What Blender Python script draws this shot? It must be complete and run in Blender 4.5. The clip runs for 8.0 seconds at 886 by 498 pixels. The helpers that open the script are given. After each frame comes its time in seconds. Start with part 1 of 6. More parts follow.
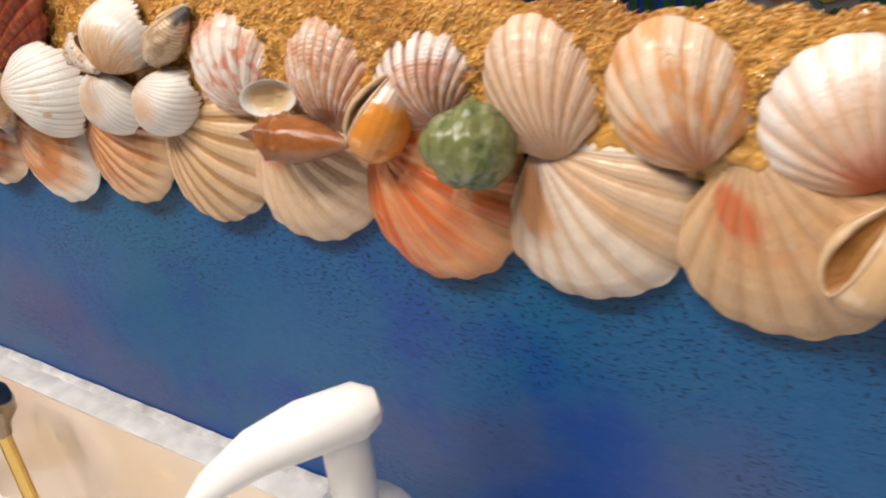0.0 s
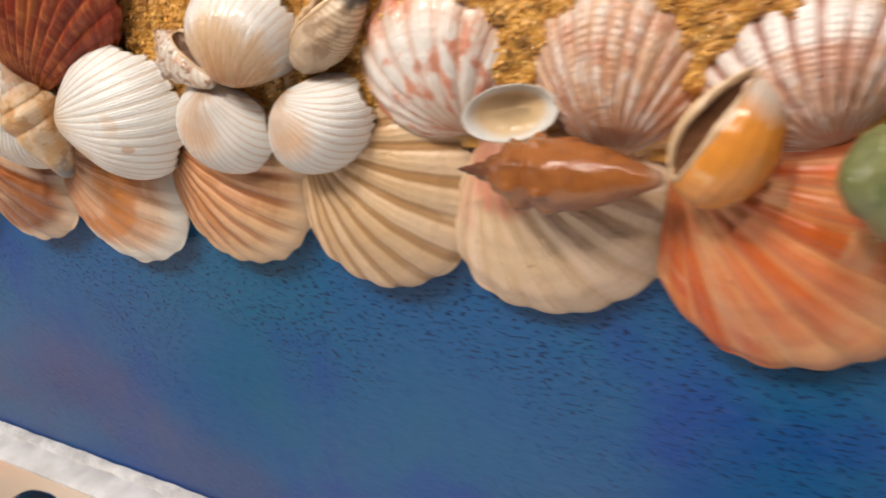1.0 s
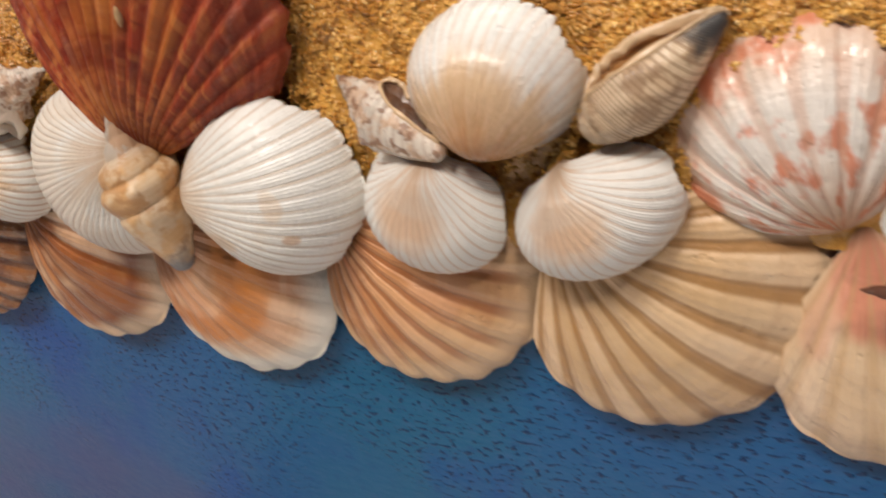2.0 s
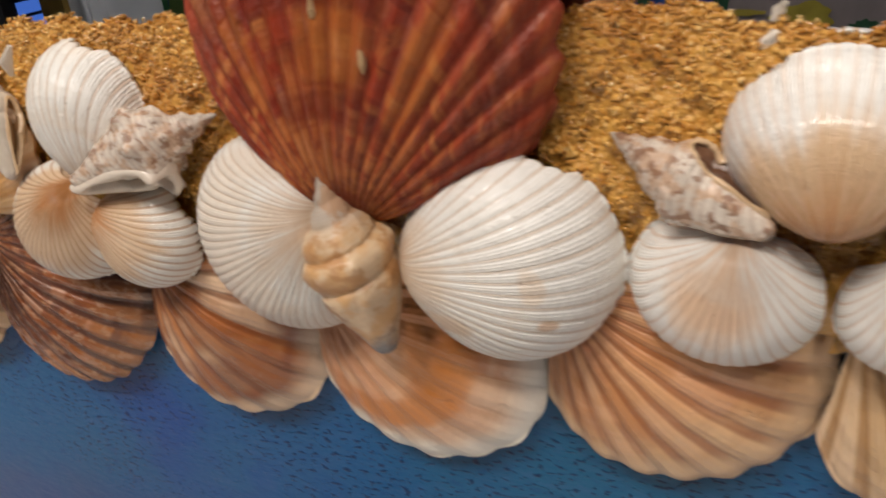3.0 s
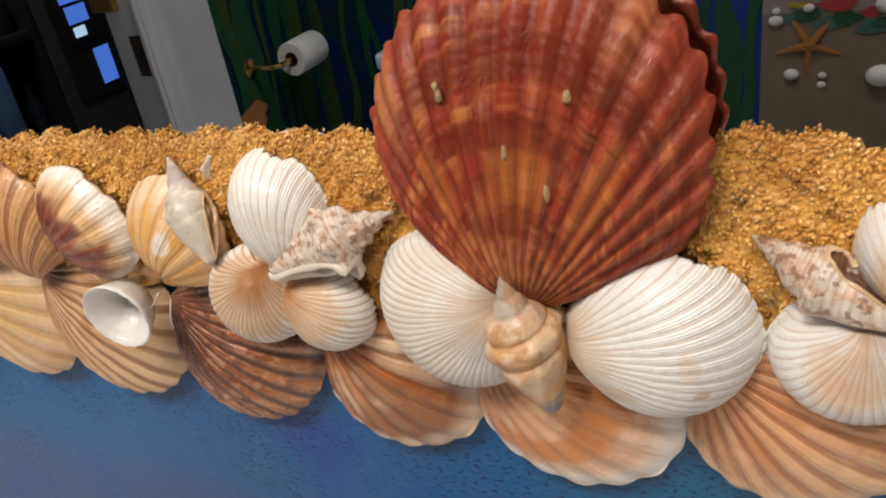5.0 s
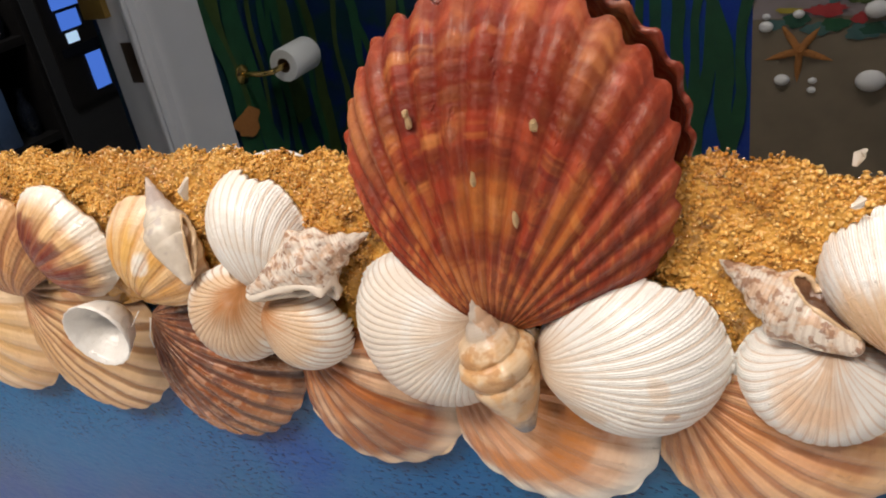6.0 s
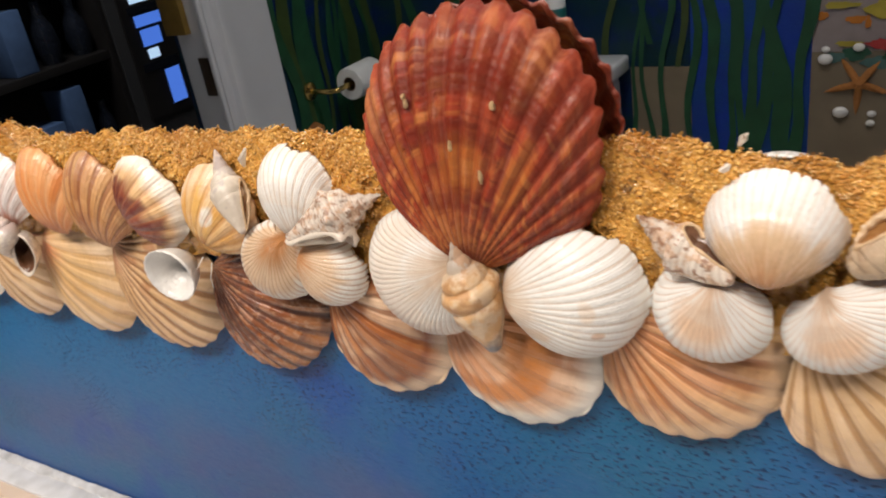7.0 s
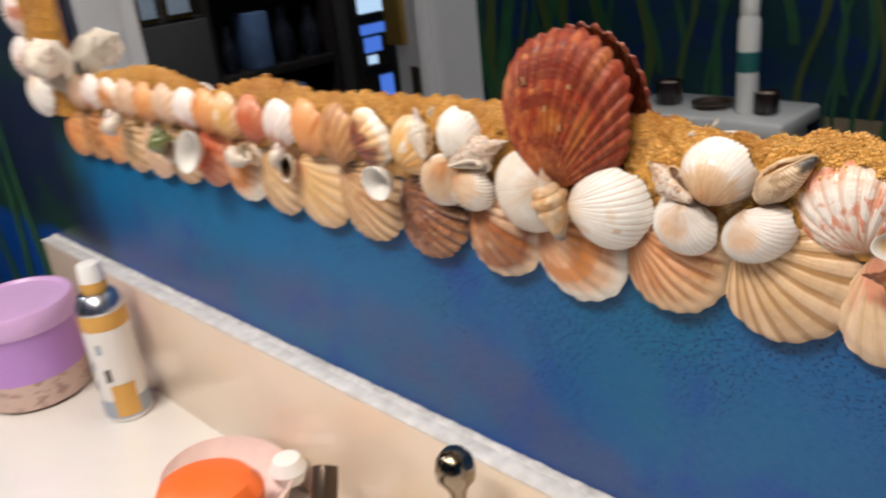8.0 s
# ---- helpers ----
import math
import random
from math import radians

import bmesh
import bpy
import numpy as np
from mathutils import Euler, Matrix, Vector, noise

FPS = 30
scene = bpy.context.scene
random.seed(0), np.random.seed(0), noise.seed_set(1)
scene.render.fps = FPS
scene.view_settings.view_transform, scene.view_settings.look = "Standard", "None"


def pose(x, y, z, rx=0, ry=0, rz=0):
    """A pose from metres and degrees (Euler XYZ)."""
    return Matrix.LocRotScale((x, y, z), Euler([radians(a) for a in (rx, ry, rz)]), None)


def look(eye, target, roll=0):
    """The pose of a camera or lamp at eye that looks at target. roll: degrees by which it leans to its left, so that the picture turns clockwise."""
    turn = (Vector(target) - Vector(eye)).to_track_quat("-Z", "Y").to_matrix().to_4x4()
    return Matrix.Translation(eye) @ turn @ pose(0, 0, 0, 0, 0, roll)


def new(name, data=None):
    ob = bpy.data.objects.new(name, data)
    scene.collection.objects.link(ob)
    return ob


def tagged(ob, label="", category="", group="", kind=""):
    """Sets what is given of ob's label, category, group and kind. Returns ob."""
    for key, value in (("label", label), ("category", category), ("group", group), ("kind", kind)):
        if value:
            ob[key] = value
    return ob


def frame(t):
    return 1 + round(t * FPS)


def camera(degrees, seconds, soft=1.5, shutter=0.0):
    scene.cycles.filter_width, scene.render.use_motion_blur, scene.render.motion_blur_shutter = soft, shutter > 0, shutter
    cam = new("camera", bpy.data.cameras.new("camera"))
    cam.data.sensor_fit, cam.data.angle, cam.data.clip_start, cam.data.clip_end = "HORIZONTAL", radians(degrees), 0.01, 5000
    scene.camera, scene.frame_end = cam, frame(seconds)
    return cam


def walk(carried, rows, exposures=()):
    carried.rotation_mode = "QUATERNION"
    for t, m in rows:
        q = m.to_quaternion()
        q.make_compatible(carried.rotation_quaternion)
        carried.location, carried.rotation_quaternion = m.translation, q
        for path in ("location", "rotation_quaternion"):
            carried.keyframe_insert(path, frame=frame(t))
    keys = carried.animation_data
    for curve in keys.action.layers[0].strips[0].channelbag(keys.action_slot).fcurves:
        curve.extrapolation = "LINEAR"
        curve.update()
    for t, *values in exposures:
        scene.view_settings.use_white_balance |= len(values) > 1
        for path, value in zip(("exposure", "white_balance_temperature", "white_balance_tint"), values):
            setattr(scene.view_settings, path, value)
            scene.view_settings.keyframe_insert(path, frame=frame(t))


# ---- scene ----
cam = camera(57.0, 8.0, soft=1.9, shutter=0.4)
PATH = [
    (0, (0.2669, -0.1612, 1.1586), (-0.2342, 0.5683, 0.6931), -6.05),
    (0.3, (0.2414, -0.1561, 1.1530), (-0.2559, 0.5754, 0.6864), -6.44),
    (0.5, (0.2214, -0.1475, 1.1535), (-0.2707, 0.5897, 0.6905), -6.27),
    (0.8, (0.1934, -0.1377, 1.1499), (-0.2894, 0.6031, 0.6830), -7.36),
    (1, (0.1722, -0.1320, 1.1456), (-0.2952, 0.6134, 0.6704), -8.17),
    (1.2, (0.1520, -0.1247, 1.1430), (-0.3035, 0.6236, 0.6607), -7.81),
    (1.5, (0.1284, -0.1168, 1.1439), (-0.3204, 0.6315, 0.6554), -7.72),
    (1.7, (0.1165, -0.1133, 1.1427), (-0.3237, 0.6487, 0.6677), -7.56),
    (2.8, (0.0625, -0.1113, 1.1458), (-0.3272, 0.6994, 0.7088), -5.00),
    (3, (0.0528, -0.1092, 1.1464), (-0.3443, 0.6969, 0.7077), -5.89),
    (3.2, (0.0443, -0.1097, 1.1474), (-0.3523, 0.6999, 0.7149), -5.09),
    (3.5, (0.0400, -0.1165, 1.1532), (-0.3665, 0.6928, 0.7291), -5.64),
    (3.8, (0.0408, -0.1217, 1.1616), (-0.3777, 0.6809, 0.7365), -6.54),
    (4, (0.0392, -0.1270, 1.1648), (-0.3797, 0.6685, 0.7269), -6.87),
    (4.2, (0.0384, -0.1288, 1.1654), (-0.3914, 0.6550, 0.7170), -7.46),
    (4.5, (0.0384, -0.1274, 1.1697), (-0.3967, 0.6435, 0.7047), -8.79),
    (4.7, (0.0394, -0.1267, 1.1728), (-0.3962, 0.6419, 0.7043), -9.47),
    (5, (0.0411, -0.1261, 1.1774), (-0.3946, 0.6388, 0.7028), -10.14),
    (5.2, (0.0423, -0.1254, 1.1805), (-0.3907, 0.6409, 0.7058), -10.61),
    (6.3, (0.0481, -0.1240, 1.1803), (-0.3818, 0.6505, 0.7161), -9.80),
    (6.5, (0.0541, -0.1314, 1.1801), (-0.3902, 0.6437, 0.7308), -10.02),
    (6.7, (0.0618, -0.1400, 1.1810), (-0.4122, 0.6241, 0.7435), -9.95),
    (7, (0.0793, -0.1579, 1.1848), (-0.4176, 0.5932, 0.7500), -9.50),
    (7.2, (0.0925, -0.1638, 1.1884), (-0.4241, 0.5710, 0.7489), -9.83),
    (7.5, (0.1161, -0.1817, 1.1913), (-0.4492, 0.5289, 0.7724), -9.09),
    (7.7, (0.1370, -0.2014, 1.1970), (-0.4612, 0.4824, 0.7791), -8.78),
    (8, (0.1774, -0.2508, 1.1994), (-0.4962, 0.3833, 0.8195), -6.38),
]
walk(cam, [(t, look(eye, target, roll)) for t, eye, target, roll in PATH],
     [(0.0, -0.06), (0.5, -0.14), (1.0, -0.14), (1.5, -0.22), (3.0, -0.58), (3.5, -0.48), (4.0, -0.30), (4.5, -0.35), (5.2, -0.31), (6.5, -0.15), (7.0, -0.13), (7.5, -0.14), (8.0, -0.06)])

# ---- light ----
world = bpy.data.worlds.new("world")
scene.world = world
world.use_nodes = True
world.node_tree.nodes["Background"].inputs["Color"].default_value = (0.6, 0.75, 1.0, 1)
world.node_tree.nodes["Background"].inputs["Strength"].default_value = 0.02


def area_lamp(name, m, size_x, size_y, watts, colour):
    data = bpy.data.lights.new(name, "AREA")
    data.shape, data.size, data.size_y, data.energy, data.color = "RECTANGLE", size_x, size_y, watts, colour
    ob = new(name, data)
    ob.matrix_world = m
    return ob


# the three bulbs of the vanity light and the room's weak ceiling light
for bulb_x in (-0.42, -0.05, 0.32):
    bulb = bpy.data.lights.new("vanity_light", "SPOT")
    bulb.energy, bulb.color, bulb.shadow_soft_size, bulb.spot_size, bulb.spot_blend = 15.0, (1.0, 0.87, 0.755), 0.045, radians(150), 1.0
    new("vanity_light", bulb).matrix_world = look((bulb_x, -0.60, 1.90), (bulb_x, -0.04, 1.02))
area_lamp("ceiling_light", look((-0.2, -0.75, 2.33), (-0.2, -0.75, 0)), 0.30, 0.30, 10.5, (1.0, 0.95, 0.90))
area_lamp("hall_light", look((-1.9, -1.0, 2.3), (-2.3, -1.4, 0.8)), 0.4, 0.4, 19.0, (0.85, 0.92, 1.0))


# ---- node helpers ----
def nmat(name):
    m = bpy.data.materials.new(name)
    m.use_nodes = True
    nt = m.node_tree
    return m, nt, nt.nodes["Principled BSDF"]


def nd(nt, kind, **vals):
    n = nt.nodes.new(kind)
    for k, v in vals.items():
        if k in n.inputs:
            n.inputs[k].default_value = v
    return n


def math_n(nt, op, a, b=None, clamp=False):
    n = nt.nodes.new("ShaderNodeMath")
    n.operation, n.use_clamp = op, clamp
    for i, v in enumerate((a, b)):
        if v is None:
            continue
        if isinstance(v, (int, float)):
            n.inputs[i].default_value = v
        else:
            nt.links.new(v, n.inputs[i])
    return n.outputs[0]


def mix_n(nt, fac, a, b):
    n = nt.nodes.new("ShaderNodeMix")
    n.data_type = "RGBA"
    for sock, v in ((n.inputs[0], fac), (n.inputs[6], a), (n.inputs[7], b)):
        if isinstance(v, (int, float)):
            sock.default_value = v
        elif isinstance(v, tuple):
            sock.default_value = (*v, 1)
        else:
            nt.links.new(v, sock)
    return n.outputs[2]


def step_n(nt, x, lo, hi):
    n = nt.nodes.new("ShaderNodeMapRange")
    n.interpolation_type = "SMOOTHSTEP"
    n.inputs["From Min"].default_value, n.inputs["From Max"].default_value = lo, hi
    nt.links.new(x, n.inputs["Value"])
    return n.outputs[0]


def noise_n(nt, vec, scale, detail=3.0, rough=0.55):
    n = nd(nt, "ShaderNodeTexNoise", Scale=scale, Detail=detail, Roughness=rough)
    if vec is not None:
        nt.links.new(vec, n.inputs["Vector"])
    return n.outputs["Fac"]


def bump_n(nt, bsdf, height, dist, strength=1.0):
    b = nd(nt, "ShaderNodeBump", Strength=strength, Distance=dist)
    nt.links.new(height, b.inputs["Height"])
    nt.links.new(b.outputs[0], bsdf.inputs["Normal"])


def coords(nt, scale=(1, 1, 1), out="Object", turn=0.0):
    tc = nt.nodes.new("ShaderNodeTexCoord")
    mp = nt.nodes.new("ShaderNodeMapping")
    mp.inputs["Scale"].default_value = scale
    mp.inputs["Rotation"].default_value = (0, radians(turn), 0)
    nt.links.new(tc.outputs[out], mp.inputs["Vector"])
    return mp.outputs[0]


def plain(name, col, rough=0.5, metal=0.0, vary=0.12, scale=60.0, bump=0.0, coat=0.0):
    """Paint, plastic, metal: a colour with stains at two scales and fine relief."""
    m, nt, b = nmat(name)
    c = coords(nt)
    n = mix_n(nt, noise_n(nt, c, scale), tuple(v * (1 - vary) for v in col), tuple(min(1, v * (1 + vary)) for v in col))
    n2 = mix_n(nt, math_n(nt, "MULTIPLY", step_n(nt, noise_n(nt, c, scale * 0.15, 2), 0.5, 0.8), vary), n, tuple(v * 0.6 for v in col))
    nt.links.new(n2, b.inputs["Base Color"])
    b.inputs["Roughness"].default_value, b.inputs["Metallic"].default_value = rough, metal
    b.inputs["Coat Weight"].default_value = coat
    if bump:
        bump_n(nt, b, noise_n(nt, c, scale * 6), bump)
    return m


def shell_mat(name, umbo, mid, margin, rib=None, rib_amt=0.0, blotch=None, blotch_amt=0.0, blotch_scale=(0.9, 5.0), rough=0.42, bands=0.10, dusty=0.12, blotch2=None, blotch2_amt=0.0, blotch2_scale=(0.8, 3.0), ringy=0.6, chalk=0.16, lo=0.0, hi=0.5, beads=0.0, rim=0.62, stria=0.16, groove=(0.60, 0.95), rays=None, ray_amt=0.0, tone=0.12, patches=(), edge=None, coat=0.25, segs=()):
    """A fan shell: colour from the umbo to the margin, tinted grooves, ribs that differ in tone, growth bands, blotches,
    patches at a place of their own (rib, way to the margin, half widths, colour, strength) and chalky wear.
    The UV map runs across the ribs (one unit a rib) and from umbo to margin."""
    m, nt, b = nmat(name)
    tc = nt.nodes.new("ShaderNodeTexCoord")
    sep = nt.nodes.new("ShaderNodeSeparateXYZ")
    nt.links.new(tc.outputs["UV"], sep.inputs[0])
    u, r = sep.outputs[0], sep.outputs[1]
    oi = nt.nodes.new("ShaderNodeObjectInfo")
    shift = nt.nodes.new("ShaderNodeCombineXYZ")
    nt.links.new(math_n(nt, "MULTIPLY", oi.outputs["Random"], 40.0), shift.inputs[2])
    vec = nt.nodes.new("ShaderNodeVectorMath")
    vec.operation = "ADD"
    nt.links.new(tc.outputs["UV"], vec.inputs[0])
    nt.links.new(shift.outputs[0], vec.inputs[1])

    def uvn(su, sr, scale=1.0, detail=3.0):
        mp = nt.nodes.new("ShaderNodeMapping")
        mp.inputs["Scale"].default_value = (su, sr, 1)
        nt.links.new(vec.outputs[0], mp.inputs["Vector"])
        return noise_n(nt, mp.outputs[0], scale, detail)

    def deepen(c):
        return c and ((c[0] ** 1.28 * 0.92, (c[1] * 0.97) ** 1.32 * 0.79, (c[2] * 0.97) ** 1.40 * 0.69) if max(c) - min(c) > 0.12 else c)

    umbo, mid, margin, rib, blotch, blotch2, rays, edge = [deepen(c) for c in (umbo, mid, margin, rib, blotch, blotch2, rays, edge)]
    wob = math_n(nt, "SUBTRACT", uvn(0.7, 2.0), 0.5)
    rr = math_n(nt, "ADD", r, math_n(nt, "MULTIPLY", wob, 0.30))
    # each rib has its own tone
    ribno = nt.nodes.new("ShaderNodeTexWhiteNoise")
    ribno.noise_dimensions = "1D"
    nt.links.new(math_n(nt, "ADD", math_n(nt, "ROUND", u), math_n(nt, "MULTIPLY", oi.outputs["Random"], 91.0)), ribno.inputs["W"])
    own = ribno.outputs["Value"]
    rr = math_n(nt, "ADD", rr, math_n(nt, "MULTIPLY", math_n(nt, "SUBTRACT", own, 0.5), 0.14))
    col = mix_n(nt, step_n(nt, rr, lo, hi), umbo, mid)
    col = mix_n(nt, step_n(nt, rr, rim, min(1.06, rim + 0.28)), col, margin)
    if blotch:
        f = step_n(nt, uvn(*blotch_scale), 0.47, 0.62)
        col = mix_n(nt, math_n(nt, "MULTIPLY", f, blotch_amt), col, blotch)
    if blotch2:
        f = step_n(nt, uvn(*blotch2_scale, 1.0, 4.0), 0.50, 0.60)
        col = mix_n(nt, math_n(nt, "MULTIPLY", f, blotch2_amt), col, blotch2)
    # stretches of single ribs in a colour of their own
    for k, (tint, amt, freq, at0, r0, r1) in enumerate(segs):
        line = nt.nodes.new("ShaderNodeCombineXYZ")
        nt.links.new(math_n(nt, "MULTIPLY", math_n(nt, "ROUND", math_n(nt, "ADD", u, math_n(nt, "MULTIPLY", wob, 0.5))), 5.37 + k), line.inputs[0])
        nt.links.new(math_n(nt, "ADD", math_n(nt, "MULTIPLY", r, freq), math_n(nt, "MULTIPLY", oi.outputs["Random"], 31.0)), line.inputs[1])
        f = step_n(nt, noise_n(nt, line.outputs[0], 1.0, 3.0), at0, at0 + 0.07)
        f = math_n(nt, "MULTIPLY", f, math_n(nt, "MULTIPLY", step_n(nt, rr, r0, r0 + 0.12), step_n(nt, rr, r1 + 0.12, r1)))
        col = mix_n(nt, math_n(nt, "MULTIPLY", f, amt), col, deepen(tint))
    if rays:
        f = math_n(nt, "MULTIPLY", step_n(nt, math_n(nt, "ADD", own, math_n(nt, "MULTIPLY", wob, 0.5)), 0.58, 0.70), ray_amt)
        col = mix_n(nt, f, col, rays)
    ragged = math_n(nt, "MULTIPLY", math_n(nt, "SUBTRACT", uvn(0.7, 5.0, 1.0, 4.0), 0.5), 1.5)
    for u0, r0, du, dr, tint, amt in patches:
        d1 = math_n(nt, "POWER", math_n(nt, "ABSOLUTE", math_n(nt, "MULTIPLY", math_n(nt, "SUBTRACT", u, u0), 1 / du)), 2.0)
        d2 = math_n(nt, "POWER", math_n(nt, "ABSOLUTE", math_n(nt, "MULTIPLY", math_n(nt, "SUBTRACT", r, r0), 1 / dr)), 2.0)
        f = step_n(nt, math_n(nt, "ADD", math_n(nt, "ADD", d1, d2), ragged), 1.35, 0.35)
        col = mix_n(nt, math_n(nt, "MULTIPLY", f, amt), col, deepen(tint))
    if bands:
        f = step_n(nt, uvn(0.12, 16.0, 1.0, 2.0), 0.5, 0.64)
        col = mix_n(nt, math_n(nt, "MULTIPLY", f, bands), col, tuple(v * w for v, w in zip(mid, (0.60, 0.45, 0.38))))
    if dusty:
        dust = step_n(nt, uvn(0.5, 3.0, 1.0, 5.0), 0.52, 0.72)
        col = mix_n(nt, math_n(nt, "MULTIPLY", dust, dusty), col, tuple(v * w for v, w in zip(mid, (0.75, 0.58, 0.45))))
    if rib:
        wave = math_n(nt, "MULTIPLY_ADD", math_n(nt, "COSINE", math_n(nt, "MULTIPLY", u, math.tau)), -0.5)
        wave.node.inputs[2].default_value = 0.5
        amt = math_n(nt, "MULTIPLY", math_n(nt, "MULTIPLY", step_n(nt, wave, *groove), rib_amt), step_n(nt, uvn(0.8, 2.5), 0.22, 0.48))
        col = mix_n(nt, amt, col, rib)
    if edge:
        col = mix_n(nt, math_n(nt, "MULTIPLY", step_n(nt, math_n(nt, "ADD", r, math_n(nt, "MULTIPLY", wob, 0.16)), 0.82, 0.96), 0.85), col, edge)
    grain = noise_n(nt, coords(nt), 900.0, 4.0)
    col = mix_n(nt, math_n(nt, "MULTIPLY", step_n(nt, uvn(2.2, 7.0, 1.0, 5.0), 0.55, 0.75), chalk), col, (0.86, 0.80, 0.70))
    hsv = nt.nodes.new("ShaderNodeHueSaturation")
    nt.links.new(math_n(nt, "ADD", math_n(nt, "MULTIPLY", own, tone), 1 - tone * 0.6), hsv.inputs["Value"])
    nt.links.new(col, hsv.inputs["Color"])
    col = hsv.outputs[0]
    col = mix_n(nt, math_n(nt, "MULTIPLY", step_n(nt, grain, 0.40, 0.75), 0.12), col, mix_n(nt, 0.5, col, (0.30, 0.22, 0.15)))
    nt.links.new(col, b.inputs["Base Color"])
    nt.links.new(math_n(nt, "ADD", math_n(nt, "MULTIPLY", uvn(1.4, 5.0, 1.0, 4.0), 0.34), rough - 0.19), b.inputs["Roughness"])
    b.inputs["Coat Weight"].default_value, b.inputs["Coat Roughness"].default_value = coat, 0.16
    fine = math_n(nt, "MULTIPLY", math_n(nt, "SINE", math_n(nt, "MULTIPLY", u, math.tau * 4)), stria)
    ring = math_n(nt, "MULTIPLY", uvn(0.10, 34.0, 1.0, 3.0), ringy)
    pit = math_n(nt, "MULTIPLY", step_n(nt, uvn(3.0, 14.0, 1.0, 3.0), 0.62, 0.74), -0.8)
    h = math_n(nt, "ADD", math_n(nt, "ADD", grain, fine), math_n(nt, "ADD", ring, pit))
    if beads:
        line = math_n(nt, "SINE", math_n(nt, "MULTIPLY", r, 190.0))
        h = math_n(nt, "ADD", h, math_n(nt, "MULTIPLY", math_n(nt, "MULTIPLY", line, beads), step_n(nt, r, 0.45, 0.8)))
    bump_n(nt, b, h, 0.00035, 0.7)
    return m


def snail_mat(name, base, spot, spot_amt, spiral=0.0, rough=0.35, spot_scale=120.0, tip=None, tip_from=0.8, apex=None, apex_to=0.3, warm=None, warm_amt=0.5, spot_at=(0.52, 0.60)):
    """A coiled shell: spots and streaks over a base colour, spiral bands, a darker end and tip.
    The UV map runs round the whorl's mouth and along the axis."""
    if max(base) - min(base) > 0.15:
        base = tuple(v ** 1.2 for v in base)
    m, nt, b = nmat(name)
    tc = nt.nodes.new("ShaderNodeTexCoord")
    sep = nt.nodes.new("ShaderNodeSeparateXYZ")
    nt.links.new(tc.outputs["UV"], sep.inputs[0])
    c = coords(nt)
    n1, n2 = noise_n(nt, c, spot_scale, 3), noise_n(nt, c, spot_scale * 3.5, 4)
    col = mix_n(nt, n2, tuple(v * 0.82 for v in base), base)
    if warm:
        col = mix_n(nt, math_n(nt, "MULTIPLY", step_n(nt, noise_n(nt, c, spot_scale * 0.7 + 31, 3), 0.46, 0.62), warm_amt), col, warm)
    if apex:
        col = mix_n(nt, step_n(nt, sep.outputs[1], apex_to, apex_to - 0.12), col, apex)
    col = mix_n(nt, math_n(nt, "MULTIPLY", step_n(nt, n1, *spot_at), spot_amt), col, spot)
    if spiral:
        w = math_n(nt, "SINE", math_n(nt, "MULTIPLY", sep.outputs[0], math.tau * 6))
        col = mix_n(nt, math_n(nt, "MULTIPLY", step_n(nt, w, 0.0, 0.8), spiral), col, spot)
    if tip:
        e = math_n(nt, "ADD", sep.outputs[1], math_n(nt, "MULTIPLY", math_n(nt, "SUBTRACT", n1, 0.5), 0.3))
        col = mix_n(nt, step_n(nt, e, tip_from, tip_from + 0.15), col, tip)
    nt.links.new(col, b.inputs["Base Color"])
    b.inputs["Roughness"].default_value = rough
    b.inputs["Coat Weight"].default_value, b.inputs["Coat Roughness"].default_value = 0.25, 0.2
    bump_n(nt, b, math_n(nt, "ADD", n2, math_n(nt, "MULTIPLY", math_n(nt, "SINE", math_n(nt, "MULTIPLY", sep.outputs[0], math.tau * 22)), 0.12)), 0.00025, 0.8)
    return m


